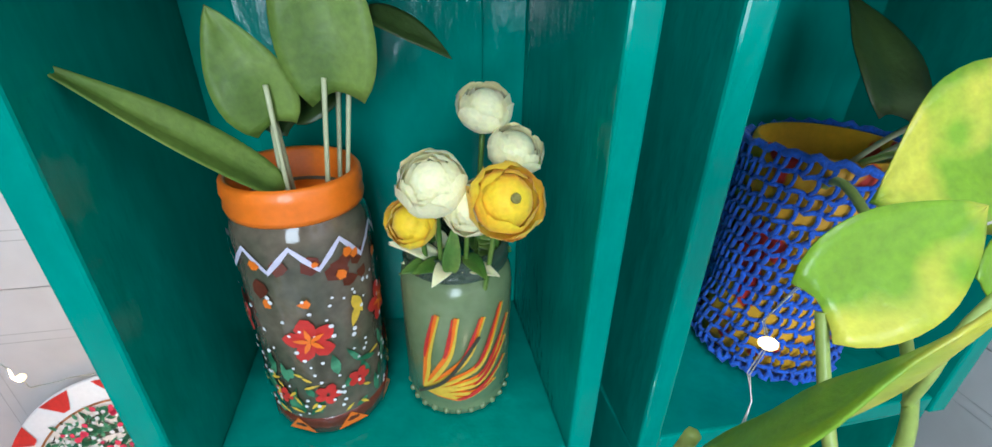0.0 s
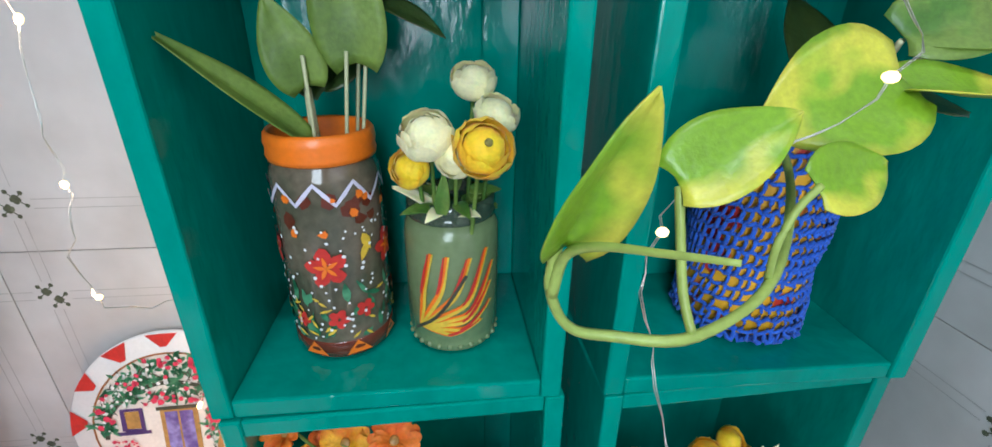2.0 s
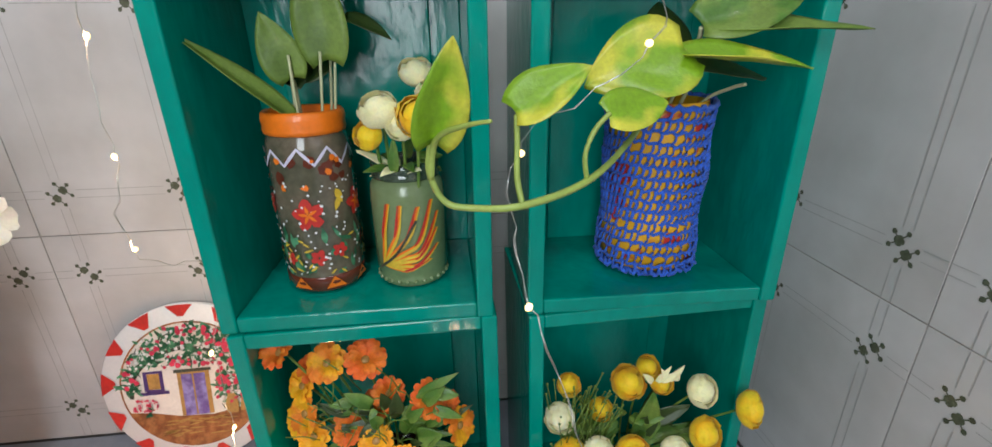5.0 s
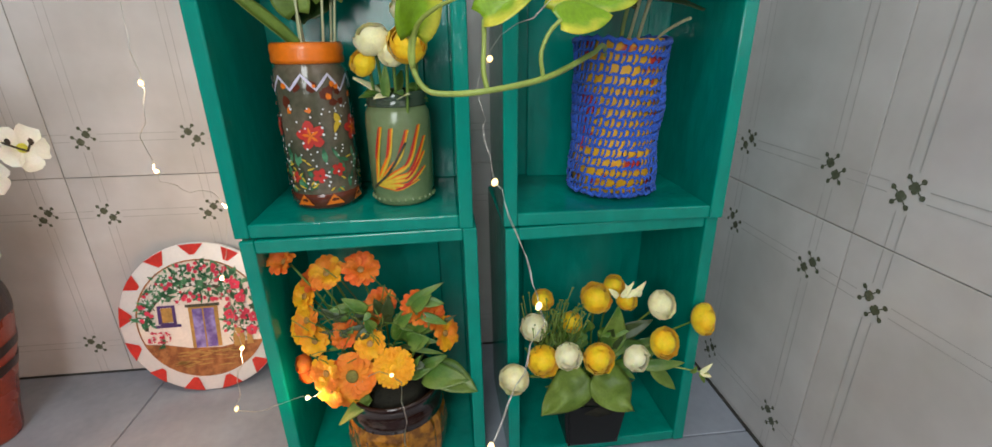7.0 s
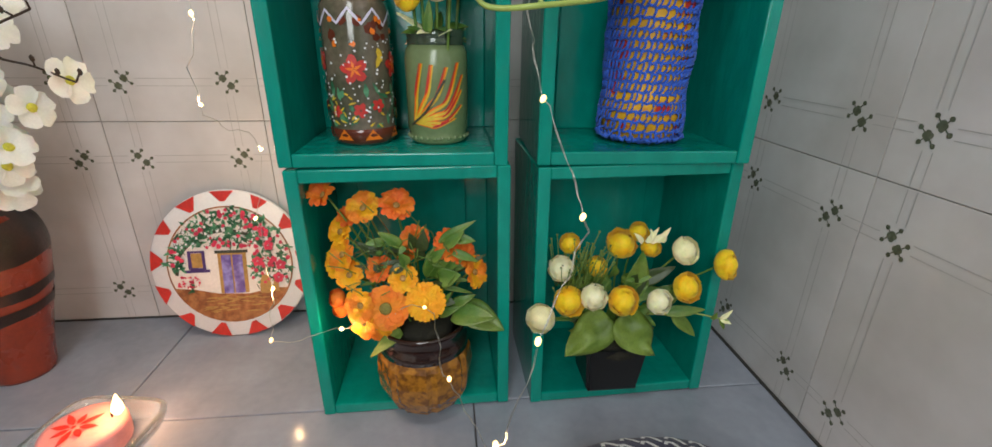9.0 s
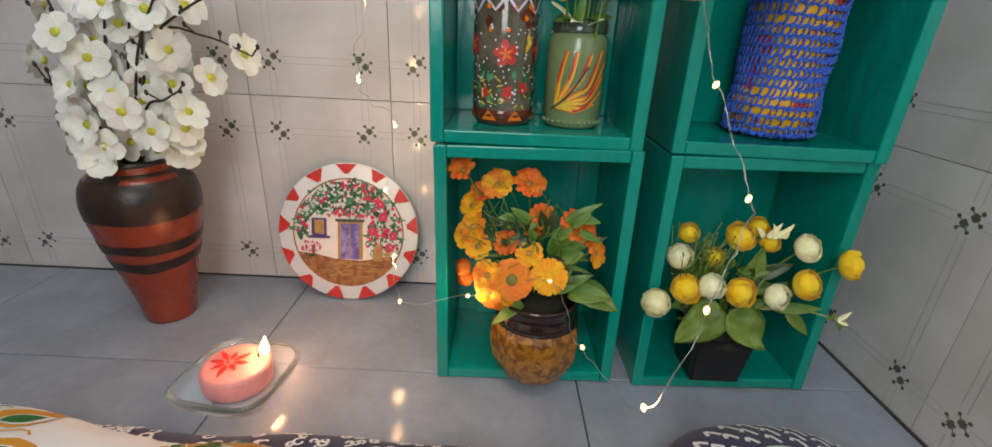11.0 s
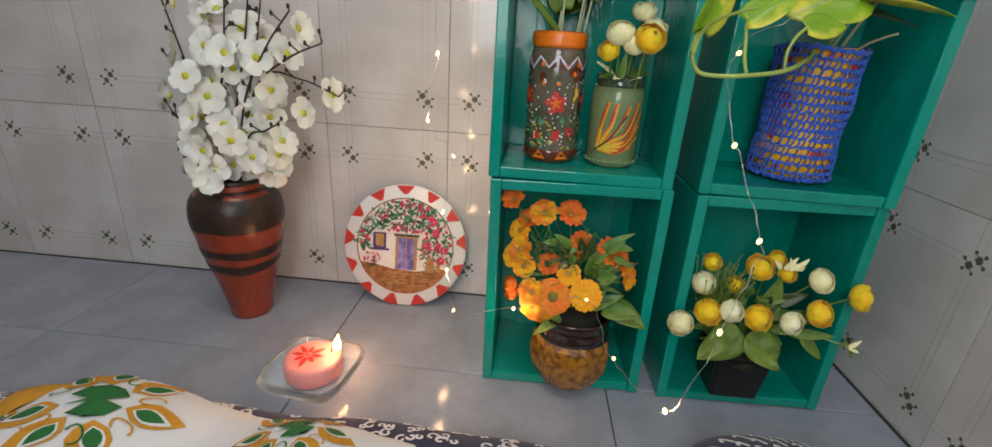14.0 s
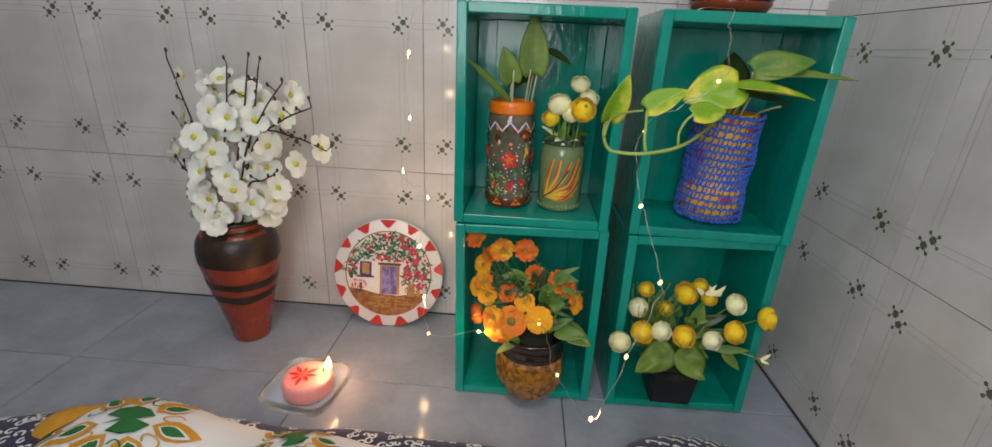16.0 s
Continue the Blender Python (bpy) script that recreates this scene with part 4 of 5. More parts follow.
# ---- black pot of yellow and white ranunculus ----
def black_pot():
    ox, oy = 0.287, 0.277
    e = thing("black_flower_pot", pose(ox, oy, ZL), "small square black plastic pot of yellow and cream artificial flowers", "flower pot")
    bm = bmesh.new()
    lathe(bm, [(0, 0), (0.033, 0), (0.0345, 0.002), (0.0405, 0.056), (0.0412, 0.060), (0.039, 0.060), (0.037, 0.05), (0, 0.046)], 4)
    bm.transform(pose(0, 0, 0, 0, 0, 45))
    bm.transform(Matrix.Diagonal((1.25, 1.1, 1, 1)))
    bmesh.ops.bevel(bm, geom=[ed for ed in bm.edges if abs(ed.verts[0].co.z - ed.verts[1].co.z) > 0.004], offset=0.004, segments=3, affect="EDGES")
    part("pot_body", bm, BLACK_PLASTIC, e, smooth=False)
    bm = bmesh.new()
    lathe(bm, [(0.0, 0.046), (0.036, 0.05), (0.03, 0.06), (0.0, 0.066)], 16, wob=0.2)
    part("moss", bm, SOIL, e)

    def P(*v):
        return Vector((v[0] - ox, v[1] - oy, v[2] - ZL))

    y1 = ruffle_mesh("flower", 0.0158, YELLOW_PETAL, 5, 31, 0.65)
    y2 = ruffle_mesh("flower", 0.0158, YELLOW_PETAL, 5, 32, 0.6)
    w1 = ruffle_mesh("flower", 0.015, CREAM_PETAL, 5, 33, 0.6)
    w2 = ruffle_mesh("flower", 0.0135, WHITE_PETAL, 5, 34, 0.5)
    s = ruffle_mesh("flower", 0.011, YELLOW_PETAL, 4, 35, 0.6)
    spots = [((0.1935, 0.236, 0.127), (-0.3, -0.85, 0.35), w1), ((0.223, 0.238, 0.145), (-0.1, -0.9, 0.35), y2), ((0.2475, 0.234, 0.151), (0, -0.9, 0.4), w2), ((0.2795, 0.234, 0.145), (0.05, -0.9, 0.4), y1),
             ((0.319, 0.234, 0.142), (0.15, -0.9, 0.3), w2), ((0.348, 0.236, 0.157), (0.3, -0.85, 0.4), y1), ((0.284, 0.268, 0.195), (0, -0.7, 0.65), y2), ((0.348, 0.252, 0.192), (0.35, -0.75, 0.5), w1),
             ((0.385, 0.234, 0.183), (0.7, -0.65, 0.3), y2), ((0.318, 0.27, 0.189), (0.1, -0.7, 0.6), s), ((0.216, 0.252, 0.176), (-0.3, -0.8, 0.45), w2), ((0.257, 0.262, 0.172), (0, -0.8, 0.5), s), ((0.305, 0.275, 0.205), (0.1, -0.6, 0.7), s), ((0.228, 0.27, 0.196), (-0.2, -0.7, 0.6), s)]
    names = {y1: "yellow ranunculus head", y2: "yellow ranunculus head", w1: "cream ranunculus head", w2: "white ranunculus head", s: "small yellow ranunculus head"}
    for i, (p, d, me) in enumerate(spots):
        q = P(*p)
        head(e, "flower", q, d, me, None, 31 * i, names[me])
        stem(e, [(q.x * 0.2, 0.1 * q.y, 0.05), (q.x * 0.55, q.y * 0.5 + 0.006, 0.055 + (q.z - 0.055) * 0.6), q - Vector(d) * 0.006], 0.0011, GREEN_LEAF)
    leaf(e, P(0.272, 0.248, 0.116), P(0.222, 0.231, 0.080), 0.046, OLIVE_LEAF, (-0.25, -0.95, 0.4), seed=51, wave=0.2, heart=0, bend=0.05)
    leaf(e, P(0.284, 0.248, 0.116), P(0.322, 0.230, 0.076), 0.048, OLIVE_LEAF, (0.25, -0.95, 0.4), seed=52, wave=0.2, heart=0, bend=0.05)
    leaf(e, P(0.30, 0.262, 0.13), P(0.305, 0.255, 0.19), 0.030, GREEN_LEAF, (0.1, -0.95, 0.1), seed=53, heart=0, bend=0.05)
    leaf(e, P(0.345, 0.248, 0.115), P(0.372, 0.236, 0.094), 0.016, OLIVE_LEAF, (0.1, -0.8, 0.5), seed=54, heart=0)
    leaf(e, P(0.335, 0.248, 0.12), P(0.375, 0.236, 0.128), 0.014, GREEN_LEAF, (0.1, -0.8, 0.5), seed=55, heart=0)
    stem(e, [P(0.32, 0.26, 0.11), P(0.36, 0.244, 0.12), P(0.40, 0.232, 0.116)], 0.0008, STEM, "sprig_stem")
    for i, (x, z) in enumerate(((0.402, 0.128), (0.404, 0.112), (0.398, 0.104), (0.385, 0.126))):
        leaf(e, P(0.392 - 0.01 * (i == 3), 0.234, 0.117), P(x, 0.23, z), 0.006, CREAM_PETAL if i < 2 else OLIVE_LEAF, (0, -0.9, 0.3), seed=60 + i, heart=0)
    rnd = random.Random(33)
    for i in range(64):
        a = rnd.uniform(math.pi * 0.95, 2.05 * math.pi)
        b = Vector((0.045 * math.cos(a) * rnd.uniform(0.2, 1.2), -0.012, rnd.uniform(0.07, 0.15)))
        t = b + Vector((0.03 * math.cos(a) + rnd.uniform(-.008, .008), -0.012, rnd.uniform(-0.012, 0.026)))
        leaf(e, b, t, rnd.uniform(0.008, 0.019), GREEN_LEAF if i % 4 else DARK_LEAF, (0.1, -0.8, 0.5), seed=70 + i, heart=0)
    bm = bmesh.new()
    for i in range(80):
        b = Vector((rnd.uniform(-0.075, -0.03), rnd.uniform(-0.04, 0.0), rnd.uniform(0.12, 0.15)))
        t = b + Vector((rnd.uniform(-0.016, 0.018), -0.006, rnd.uniform(0.02, 0.055)))
        tube(bm, [b, (b + t) / 2, t], 0.0005, 4)
        bmesh.ops.create_icosphere(bm, subdivisions=1, radius=0.0013, matrix=Matrix.Translation(t))
    tagged(part("dried_tuft", bm, OLIVE_LEAF, e, "dry yellowish filler sprigs"), kind="stuff")
    for i in range(6):
        b = P(0.305 + 0.004 * i, 0.262, 0.198)
        leaf(e, b, b + Vector((rnd.uniform(-0.012, 0.014), -0.006, rnd.uniform(0.008, 0.02))), 0.007, CREAM_PETAL, (0, -0.8, 0.5), seed=90 + i, heart=0)
    return e


black_pot()


# ---- pot on top of the crate ----
bm = bmesh.new()
e = thing("brown_bowl", pose(0.287, 0.335, 0.5619), "dark brown glazed bowl standing on the crate", "bowl")
lathe(bm, [(0, 0), (0.04, 0), (0.043, 0.004), (0.056, 0.03), (0.06, 0.055), (0.057, 0.056), (0.052, 0.03), (0, 0.01)], 40, wob=0.01)
part("bowl_body", bm, BROWN_GLAZE, e)
bm = bmesh.new()
lathe(bm, [(0.0436, 0.0042), (0.0500, 0.0145), (0.0496, 0.0155)], 40)
part("bowl_band", bm, TERRACOTTA, e, "rust red glazed band")


# ---- painted round board ----
def painted_board():
    R, th = 0.1035, 0.008
    e = thing("painted_board", Matrix.Translation((-0.2, 0.4145, 0.0015)) @ pose(0, 0, 0, -12.5, 0, 1.5), "round white board painted with a cottage and red triangle rim", "painting")
    bm = bmesh.new()
    lathe(bm, [(0, 0), (R - 0.002, 0), (R, 0.002), (R, th - 0.002), (R - 0.002, th), (0, th)], 72, wob=0.008)
    bm.transform(pose(0, th, R, 90, 0, 0))
    part("board", bm, WHITE, e)

    def put(layer):
        return lambda u, v: (u, -0.0006 - 0.0004 * layer, R + v)

    rnd = random.Random(9)
    tri = []
    for i in range(13):
        a = 2 * math.pi * (i + 0.3) / 13
        c, s = math.cos(a), math.sin(a)
        w = 0.0138 * rnd.uniform(0.85, 1.15)
        ro, ri = R - 0.0015, R - 0.0175 * rnd.uniform(0.85, 1.1)
        tri.append([(ro * c - w * s, ro * s + w * c), ((ro + 0.0006) * c, (ro + 0.0006) * s), (ro * c + w * s, ro * s - w * c), (ri * c + 0.003 * s, ri * s - 0.003 * c), (ri * c - 0.003 * s, ri * s + 0.003 * c)])
    pieces("painted_triangle", [[t] for t in tri], put(1), RED, e, "red painted triangle")
    ri = 0.081
    part("painted_ground", paint([[(ri * math.cos(a), ri * math.sin(a)) for a in [2 * math.pi * k / 48 for k in range(48)]]], put(0)), CREAM, e, "cream painted sky and wall")
    low = [a for a in [math.radians(202 + k * 6) for k in range(24)] if a < math.radians(338)]
    part("painted_earth", paint([[(ri * math.cos(a), ri * math.sin(a)) for a in low] + [(0.055, -0.035), (0.02, -0.042), (-0.02, -0.040), (-0.05, -0.033)]], put(1)), EARTH, e, "brown painted earth")
    rim = [(ri * math.cos(a), ri * math.sin(a)) for a in [2 * math.pi * k / 48 for k in range(49)]]
    part("painted_ring", paint(strip2(rim, 0.002), put(2)), EARTH, e)
    part("painted_door_frame", paint([[(-0.016, -0.04), (0.021, -0.04), (0.021, 0.019), (-0.016, 0.019)]], put(2)), TAN, e, "tan painted door frame")
    part("painted_door", paint([[(-0.0115, -0.04), (0.001, -0.04), (0.001, 0.0145), (-0.0115, 0.0145)], [(0.003, -0.04), (0.016, -0.04), (0.016, 0.0145), (0.003, 0.0145)]], put(3)), PURPLE, e, "blue-purple painted door")
    part("painted_lintel", paint([[(-0.019, 0.017), (0.024, 0.017), (0.024, 0.021), (-0.019, 0.021)]], put(4)), PAINT_DARK, e)
    part("painted_window", paint(strip2([(-0.052, -0.004), (-0.034, -0.004), (-0.034, 0.02), (-0.052, 0.02), (-0.052, -0.004)], 0.005) + [[(-0.060, -0.009), (-0.027, -0.009), (-0.027, -0.005), (-0.060, -0.005)]], put(3)), DEEP_PURPLE, e, "purple painted window")
    part("painted_pane", paint([[(-0.05, -0.002), (-0.036, -0.002), (-0.036, 0.018), (-0.05, 0.018)]], put(2)), TAN, e)
    bark = strip2([(p.x, p.y) for p in spline([(-0.07, -0.012, 0), (-0.066, 0.012, 0), (-0.045, 0.035, 0), (-0.01, 0.048, 0), (0.025, 0.042, 0), (0.05, 0.02, 0), (0.058, -0.01, 0)], 6)], 0.0045)
    bark += strip2([(p.x, p.y) for p in spline([(0.03, 0.066, 0), (0.032, 0.05, 0), (0.038, 0.03, 0)], 5)], 0.002)
    part("painted_branches", paint(bark, put(3)), PAINT_DARK, e, "dark painted branches")

    def in_crown():
        while True:
            u, v = rnd.uniform(-ri, ri), rnd.uniform(-0.045, ri)
            if math.hypot(u, v) < ri - 0.003 and (v > 0.026 or (u > 0.027 and v > -0.03) or (u < -0.058 and v > -0.005)):
                return u, v

    tagged(part("painted_foliage", paint([petal2(*in_crown(), rnd.uniform(0.007, 0.014), rnd.uniform(0.003, 0.0052), rnd.uniform(0, 6.3)) for _ in range(300)], put(4)), PAINT_GREEN, e, "green painted leaves"), kind="stuff")
    tagged(part("painted_twigs", paint([petal2(*in_crown(), rnd.uniform(0.005, 0.012), 0.0014, rnd.uniform(0, 6.3)) for _ in range(90)], put(5)), PAINT_DARK, e), kind="stuff")
    tagged(part("painted_light_speckle", paint([blob2(*in_crown(), rnd.uniform(0.001, 0.0022), 6, 0.3, rnd=rnd) for _ in range(140)], put(6)), WHITE, e), kind="stuff")
    tagged(part("painted_blossom", paint([blob2(*in_crown(), rnd.uniform(0.0018, 0.0036), 6, 0.3, rnd=rnd) for _ in range(85)], put(7)), PINK, e, "pink painted blossom"), kind="stuff")
    big = []
    for u0, v0 in ((0.036, 0.004), (0.052, 0.026), (0.066, -0.002), (0.047, 0.045), (0.062, -0.02)):
        big += [blob2(u0 + 0.0042 * math.cos(a), v0 + 0.0042 * math.sin(a), 0.0034, 7, 0.15, rnd=rnd) for a in [0.3 + k * 1.257 for k in range(5)]]
    for _ in range(34):
        big.append(blob2(-0.055 + rnd.uniform(-0.016, 0.016), -0.022 + rnd.uniform(-0.007, 0.009), rnd.uniform(0.001, 0.0022), 6, 0.3, rnd=rnd))
    pieces("painted_rose", [big[k:k + 5] for k in range(0, 25, 5)], put(8), PINK, e, "pink painted rose")
    tagged(part("painted_blossom", paint(big[25:], put(8)), PINK, e), kind="stuff")
    part("painted_pot", paint([[(0.037, -0.042), (0.050, -0.042), (0.052, -0.03), (0.048, -0.016), (0.040, -0.016), (0.036, -0.03)], [(0.053, -0.040), (0.062, -0.040), (0.060, -0.022), (0.055, -0.022)]], put(6)), TAN, e, "tan painted pots")
    tagged(part("painted_stalks", paint([petal2(-0.055 + 0.001 * k, -0.038, 0.016, 0.0016, 1.2 + 0.12 * k) for k in range(-4, 6)], put(5)), PAINT_GREEN, e), kind="stuff")
    tagged(part("painted_soil", paint([petal2(rnd.uniform(-0.045, 0.035), rnd.uniform(-0.068, -0.044), rnd.uniform(0.01, 0.022), 0.0022, rnd.uniform(-0.25, 0.25)) for _ in range(38)], put(2)), TAN, e), kind="stuff")
    return e


painted_board()


# ---- floor vase with white blossom ----
def floor_vase():
    ox, oy = -0.436, 0.362
    e = thing("terracotta_vase", pose(ox, oy, 0.0005), "rust red vase with dark bands holding white artificial blossom", "vase")
    prof = [(r * 0.87, z) for r, z in [(0.034, 0.0), (0.0355, 0.004), (0.040, 0.03), (0.052, 0.075), (0.0635, 0.115), (0.0715, 0.15), (0.074, 0.172), (0.071, 0.192), (0.062, 0.206), (0.05, 0.213), (0.044, 0.217), (0.047, 0.223), (0.045, 0.225), (0.040, 0.221), (0.038, 0.212)]]

    def rr(z):
        for (r0, z0), (r1, z1) in zip(prof, prof[1:]):
            if z0 <= z <= z1:
                return r0 + (r1 - r0) * (z - z0) / (z1 - z0)
        return prof[-1][0]

    dense = [(0, 0)] + [(rr(z), z) for z in [0.22 * k / 60 for k in range(59)]] + prof[11:]
    bm = bmesh.new()
    lathe(bm, dense, 56)
    part("vase_body", bm, TERRACOTTA, e)

    def band(z0, z1, amp, ph, name, label):
        bm = bmesh.new()
        rows = []
        n = 64
        for i in range(7):
            row = []
            for k in range(n):
                a = 2 * math.pi * k / n
                w = amp * (math.sin(3 * a + ph) + 0.4 * math.sin(7 * a))
                z = z0 + (z1 - z0) * i / 6 + w * (1 if i < 6 or amp < 0.002 else 0.3)
                r = rr(z) + 0.0008
                row.append(bm.verts.new((r * math.cos(a), r * math.sin(a), z)))
            rows.append(row)
        for p, q in zip(rows, rows[1:]):
            for k in range(n):
                bm.faces.new((p[k], p[(k + 1) % n], q[(k + 1) % n], q[k]))
        part(name, bm, VASE_DARK, e, label)

    band(0.157, 0.2135, 0.0012, 0.5, "dark_shoulder", "dark umber painted shoulder")
    bm = bmesh.new()
    lathe(bm, [(0.0445, 0.2128), (0.0402, 0.2165), (0.0425, 0.2225), (0.0412, 0.2265), (0.037, 0.2262), (0.0335, 0.222), (0.0325, 0.2)], 48)
    part("vase_neck", bm, VASE_DARK, e, "dark umber neck")
    band(0.114, 0.127, 0.0022, 0.2, "dark_band", "dark painted band")
    band(0.088, 0.102, 0.0024, 1.4, "dark_band", "dark painted band")
    rnd = random.Random(17)
    bloom = [daisy_mesh("blossom", 0.0238 * k, BLOSSOM, 5, 1, 70 + i, c, 1.0) for i, (k, c) in enumerate(((1.0, 0.3), (0.88, 0.7), (0.95, 0.45), (0.92, 0.2)))]
    eye = button_mesh("flower_centre", 0.0048, YELLOW_EYE, 0.9)
    # boughs: root, bend, tip; each with a few budded side twigs
    boughs = [((-0.004, 0.30), (-0.038, 0.476)), ((0.012, 0.33), (0.044, 0.472)), ((0.03, 0.33), (0.070, 0.474)), ((0.04, 0.33), (0.081, 0.470)), ((0.05, 0.34), (0.128, 0.452)),
              ((0.06, 0.35), (0.162, 0.417)), ((0.07, 0.365), (0.176, 0.352)), ((-0.012, 0.30), (-0.056, 0.384)), ((-0.02, 0.28), (-0.048, 0.322)), ((0.045, 0.29), (0.092, 0.312)), ((0.03, 0.29), (0.064, 0.388))]
    for i, (m, t) in enumerate(boughs):
        y = -0.034 + 0.008 * (i % 4)
        pts = spline([(0.008 * math.cos(i), 0.008 * math.sin(i), 0.12), (m[0] * 0.3, 0.3 * y, 0.225), (m[0], 0.7 * y, m[1]), ((m[0] + t[0]) / 2 + 0.004, y, (m[1] + t[1]) / 2 + (0.012 if t[0] > 0.1 else 0)), (t[0], y, t[1])], 6)
        tw = part("twig", tube(bmesh.new(), pts, lambda s: 0.0021 - 0.0011 * s, 6), TWIG, e)
        for k in (0, 2, 4, 7):
            b = pts[-1 - k]
            d = Vector((rnd.uniform(-1, 1), rnd.uniform(-0.6, 0.2), rnd.uniform(0.1, 1))).normalized() * rnd.uniform(0.008, 0.018)
            bm = tube(bmesh.new(), [b, b + d * 0.6, b + d], 0.0009, 4)
            bmesh.ops.create_icosphere(bm, subdivisions=1, radius=0.0023, matrix=Matrix.Translation(b + d) @ Matrix.Diagonal((1, 1, 1.6, 1)))
            part("bud", bm, TWIG, tw)
    full = [(0.016, 0.405), (0.046, 0.399), (0.077, 0.395), (-0.009, 0.368), (0.008, 0.344), (-0.007, 0.316), (0.024, 0.308), (0.037, 0.290), (-0.023, 0.279), (-0.002, 0.274), (-0.02, 0.248), (0.011, 0.25), (0.056, 0.266), (0.003, 0.235)]
    for i, (x, z) in enumerate(full):
        d = (x * 3 + rnd.uniform(-0.25, 0.25), -0.9, rnd.uniform(-0.1, 0.45))
        head(e, "blossom", (x, -0.036 - 0.012 * (i % 2) + 0.1 * abs(x - 0.01), z), d, bloom[i % 4], eye, 25 * i, "", 0.0008)
    side = [(-0.029, 0.452), (0.021, 0.448), (0.007, 0.431), (-0.04, 0.393), (-0.062, 0.337), (-0.034, 0.342), (-0.05, 0.282), (-0.052, 0.25), (0.072, 0.248), (0.09, 0.287), (0.12, 0.326), (0.159, 0.352), (0.126, 0.432), (0.106, 0.4), (0.064, 0.341), (0.082, 0.355), (0.045, 0.318), (0.037, 0.238), (0.082, 0.268)]
    for i, (x, z) in enumerate(side):
        d = ((x - 0.015) * 14 + rnd.uniform(-0.3, 0.3), -0.45, rnd.uniform(-0.3, 0.7))
        head(e, "blossom", (x, -0.016 + 0.006 * (i % 3), z), d, bloom[(i + 1) % 4], eye, 31 * i, "", 0.0008)
    # the back of the bunch
    for i in range(34):
        a, z = 2.4 * i, 0.236 + 0.0062 * i
        w = 0.05 if z < 0.36 else 0.038
        q = Vector((0.012 + (0.1 * (z - 0.24)) + w * math.cos(a), 0.004 + 0.02 * math.sin(a), z))
        head(e, "blossom", q, (math.cos(a) * 0.7 + rnd.uniform(-0.3, 0.3), math.sin(a) * 0.4 - 0.7, rnd.uniform(-0.1, 0.6)), bloom[i % 4], eye, 40 * i, "", 0.0008)
    return e


floor_vase()


# ---- candle in a glass dish ----
e = thing("glass_dish", pose(-0.268, 0.223, 0.0005, 0, 0, -8), "square clear glass dish on the floor under a candle", "dish")
bm = bmesh.new()
lathe(bm, [(0, 0), (0.045, 0), (0.050, 0.003), (0.0548, 0.014), (0.0558, 0.019), (0.0548, 0.0215), (0.0516, 0.0215), (0.0495, 0.018), (0.046, 0.012), (0.039, 0.0085), (0, 0.0085)], 72, square=5.0)
part("dish_body", bm, GLASS, e).visible_shadow = False
can = thing("pink_candle", pose(-0.2655, 0.220, 0.0092), "burning round pink wax candle with a red flower print", "candle")
bm = bmesh.new()
lathe(bm, [(0, 0), (0.034, 0), (0.0362, 0.003), (0.0368, 0.01), (0.0368, 0.0215), (0.0352, 0.025), (0.032, 0.026), (0, 0.025)], 48)
part("wax", bm, WAX, can)
part("red_print", paint([petal2(0.004 * math.cos(a) - 0.007, 0.004 * math.sin(a), 0.018 + 0.004 * math.sin(3 * a), 0.0065, a) for a in [k * math.pi / 4 for k in range(8)]] + [blob2(-0.008, 0, 0.0022, 8, 0.1)], lambda u, v: (u, v, 0.0268)), RED, can, "red flower print")
part("wick", tube(bmesh.new(), [Vector((0.02, 0.012, 0.0245)), Vector((0.0203, 0.012, 0.0305)), Vector((0.0212, 0.0125, 0.0345))], 0.0009, 6), WICK, can)
bm = bmesh.new()
lathe(bm, [(0, 0.036), (0.0035, 0.038), (0.0055, 0.042), (0.0046, 0.048), (0.0024, 0.055), (0.0007, 0.061), (0, 0.062)], 14)
bm.transform(pose(0.021, 0.012, -0.0065, 0, 9, 0))
flame = part("flame", bm, FLAME, can, "small yellow flame")
flame.visible_shadow = False
ld = bpy.data.lights.new("candle_glow", "POINT")
ld.energy, ld.color, ld.shadow_soft_size = 0.3, (1.0, 0.45, 0.2), 0.008
new("candle_glow", ld).location = (-0.2405, 0.234, 0.062)


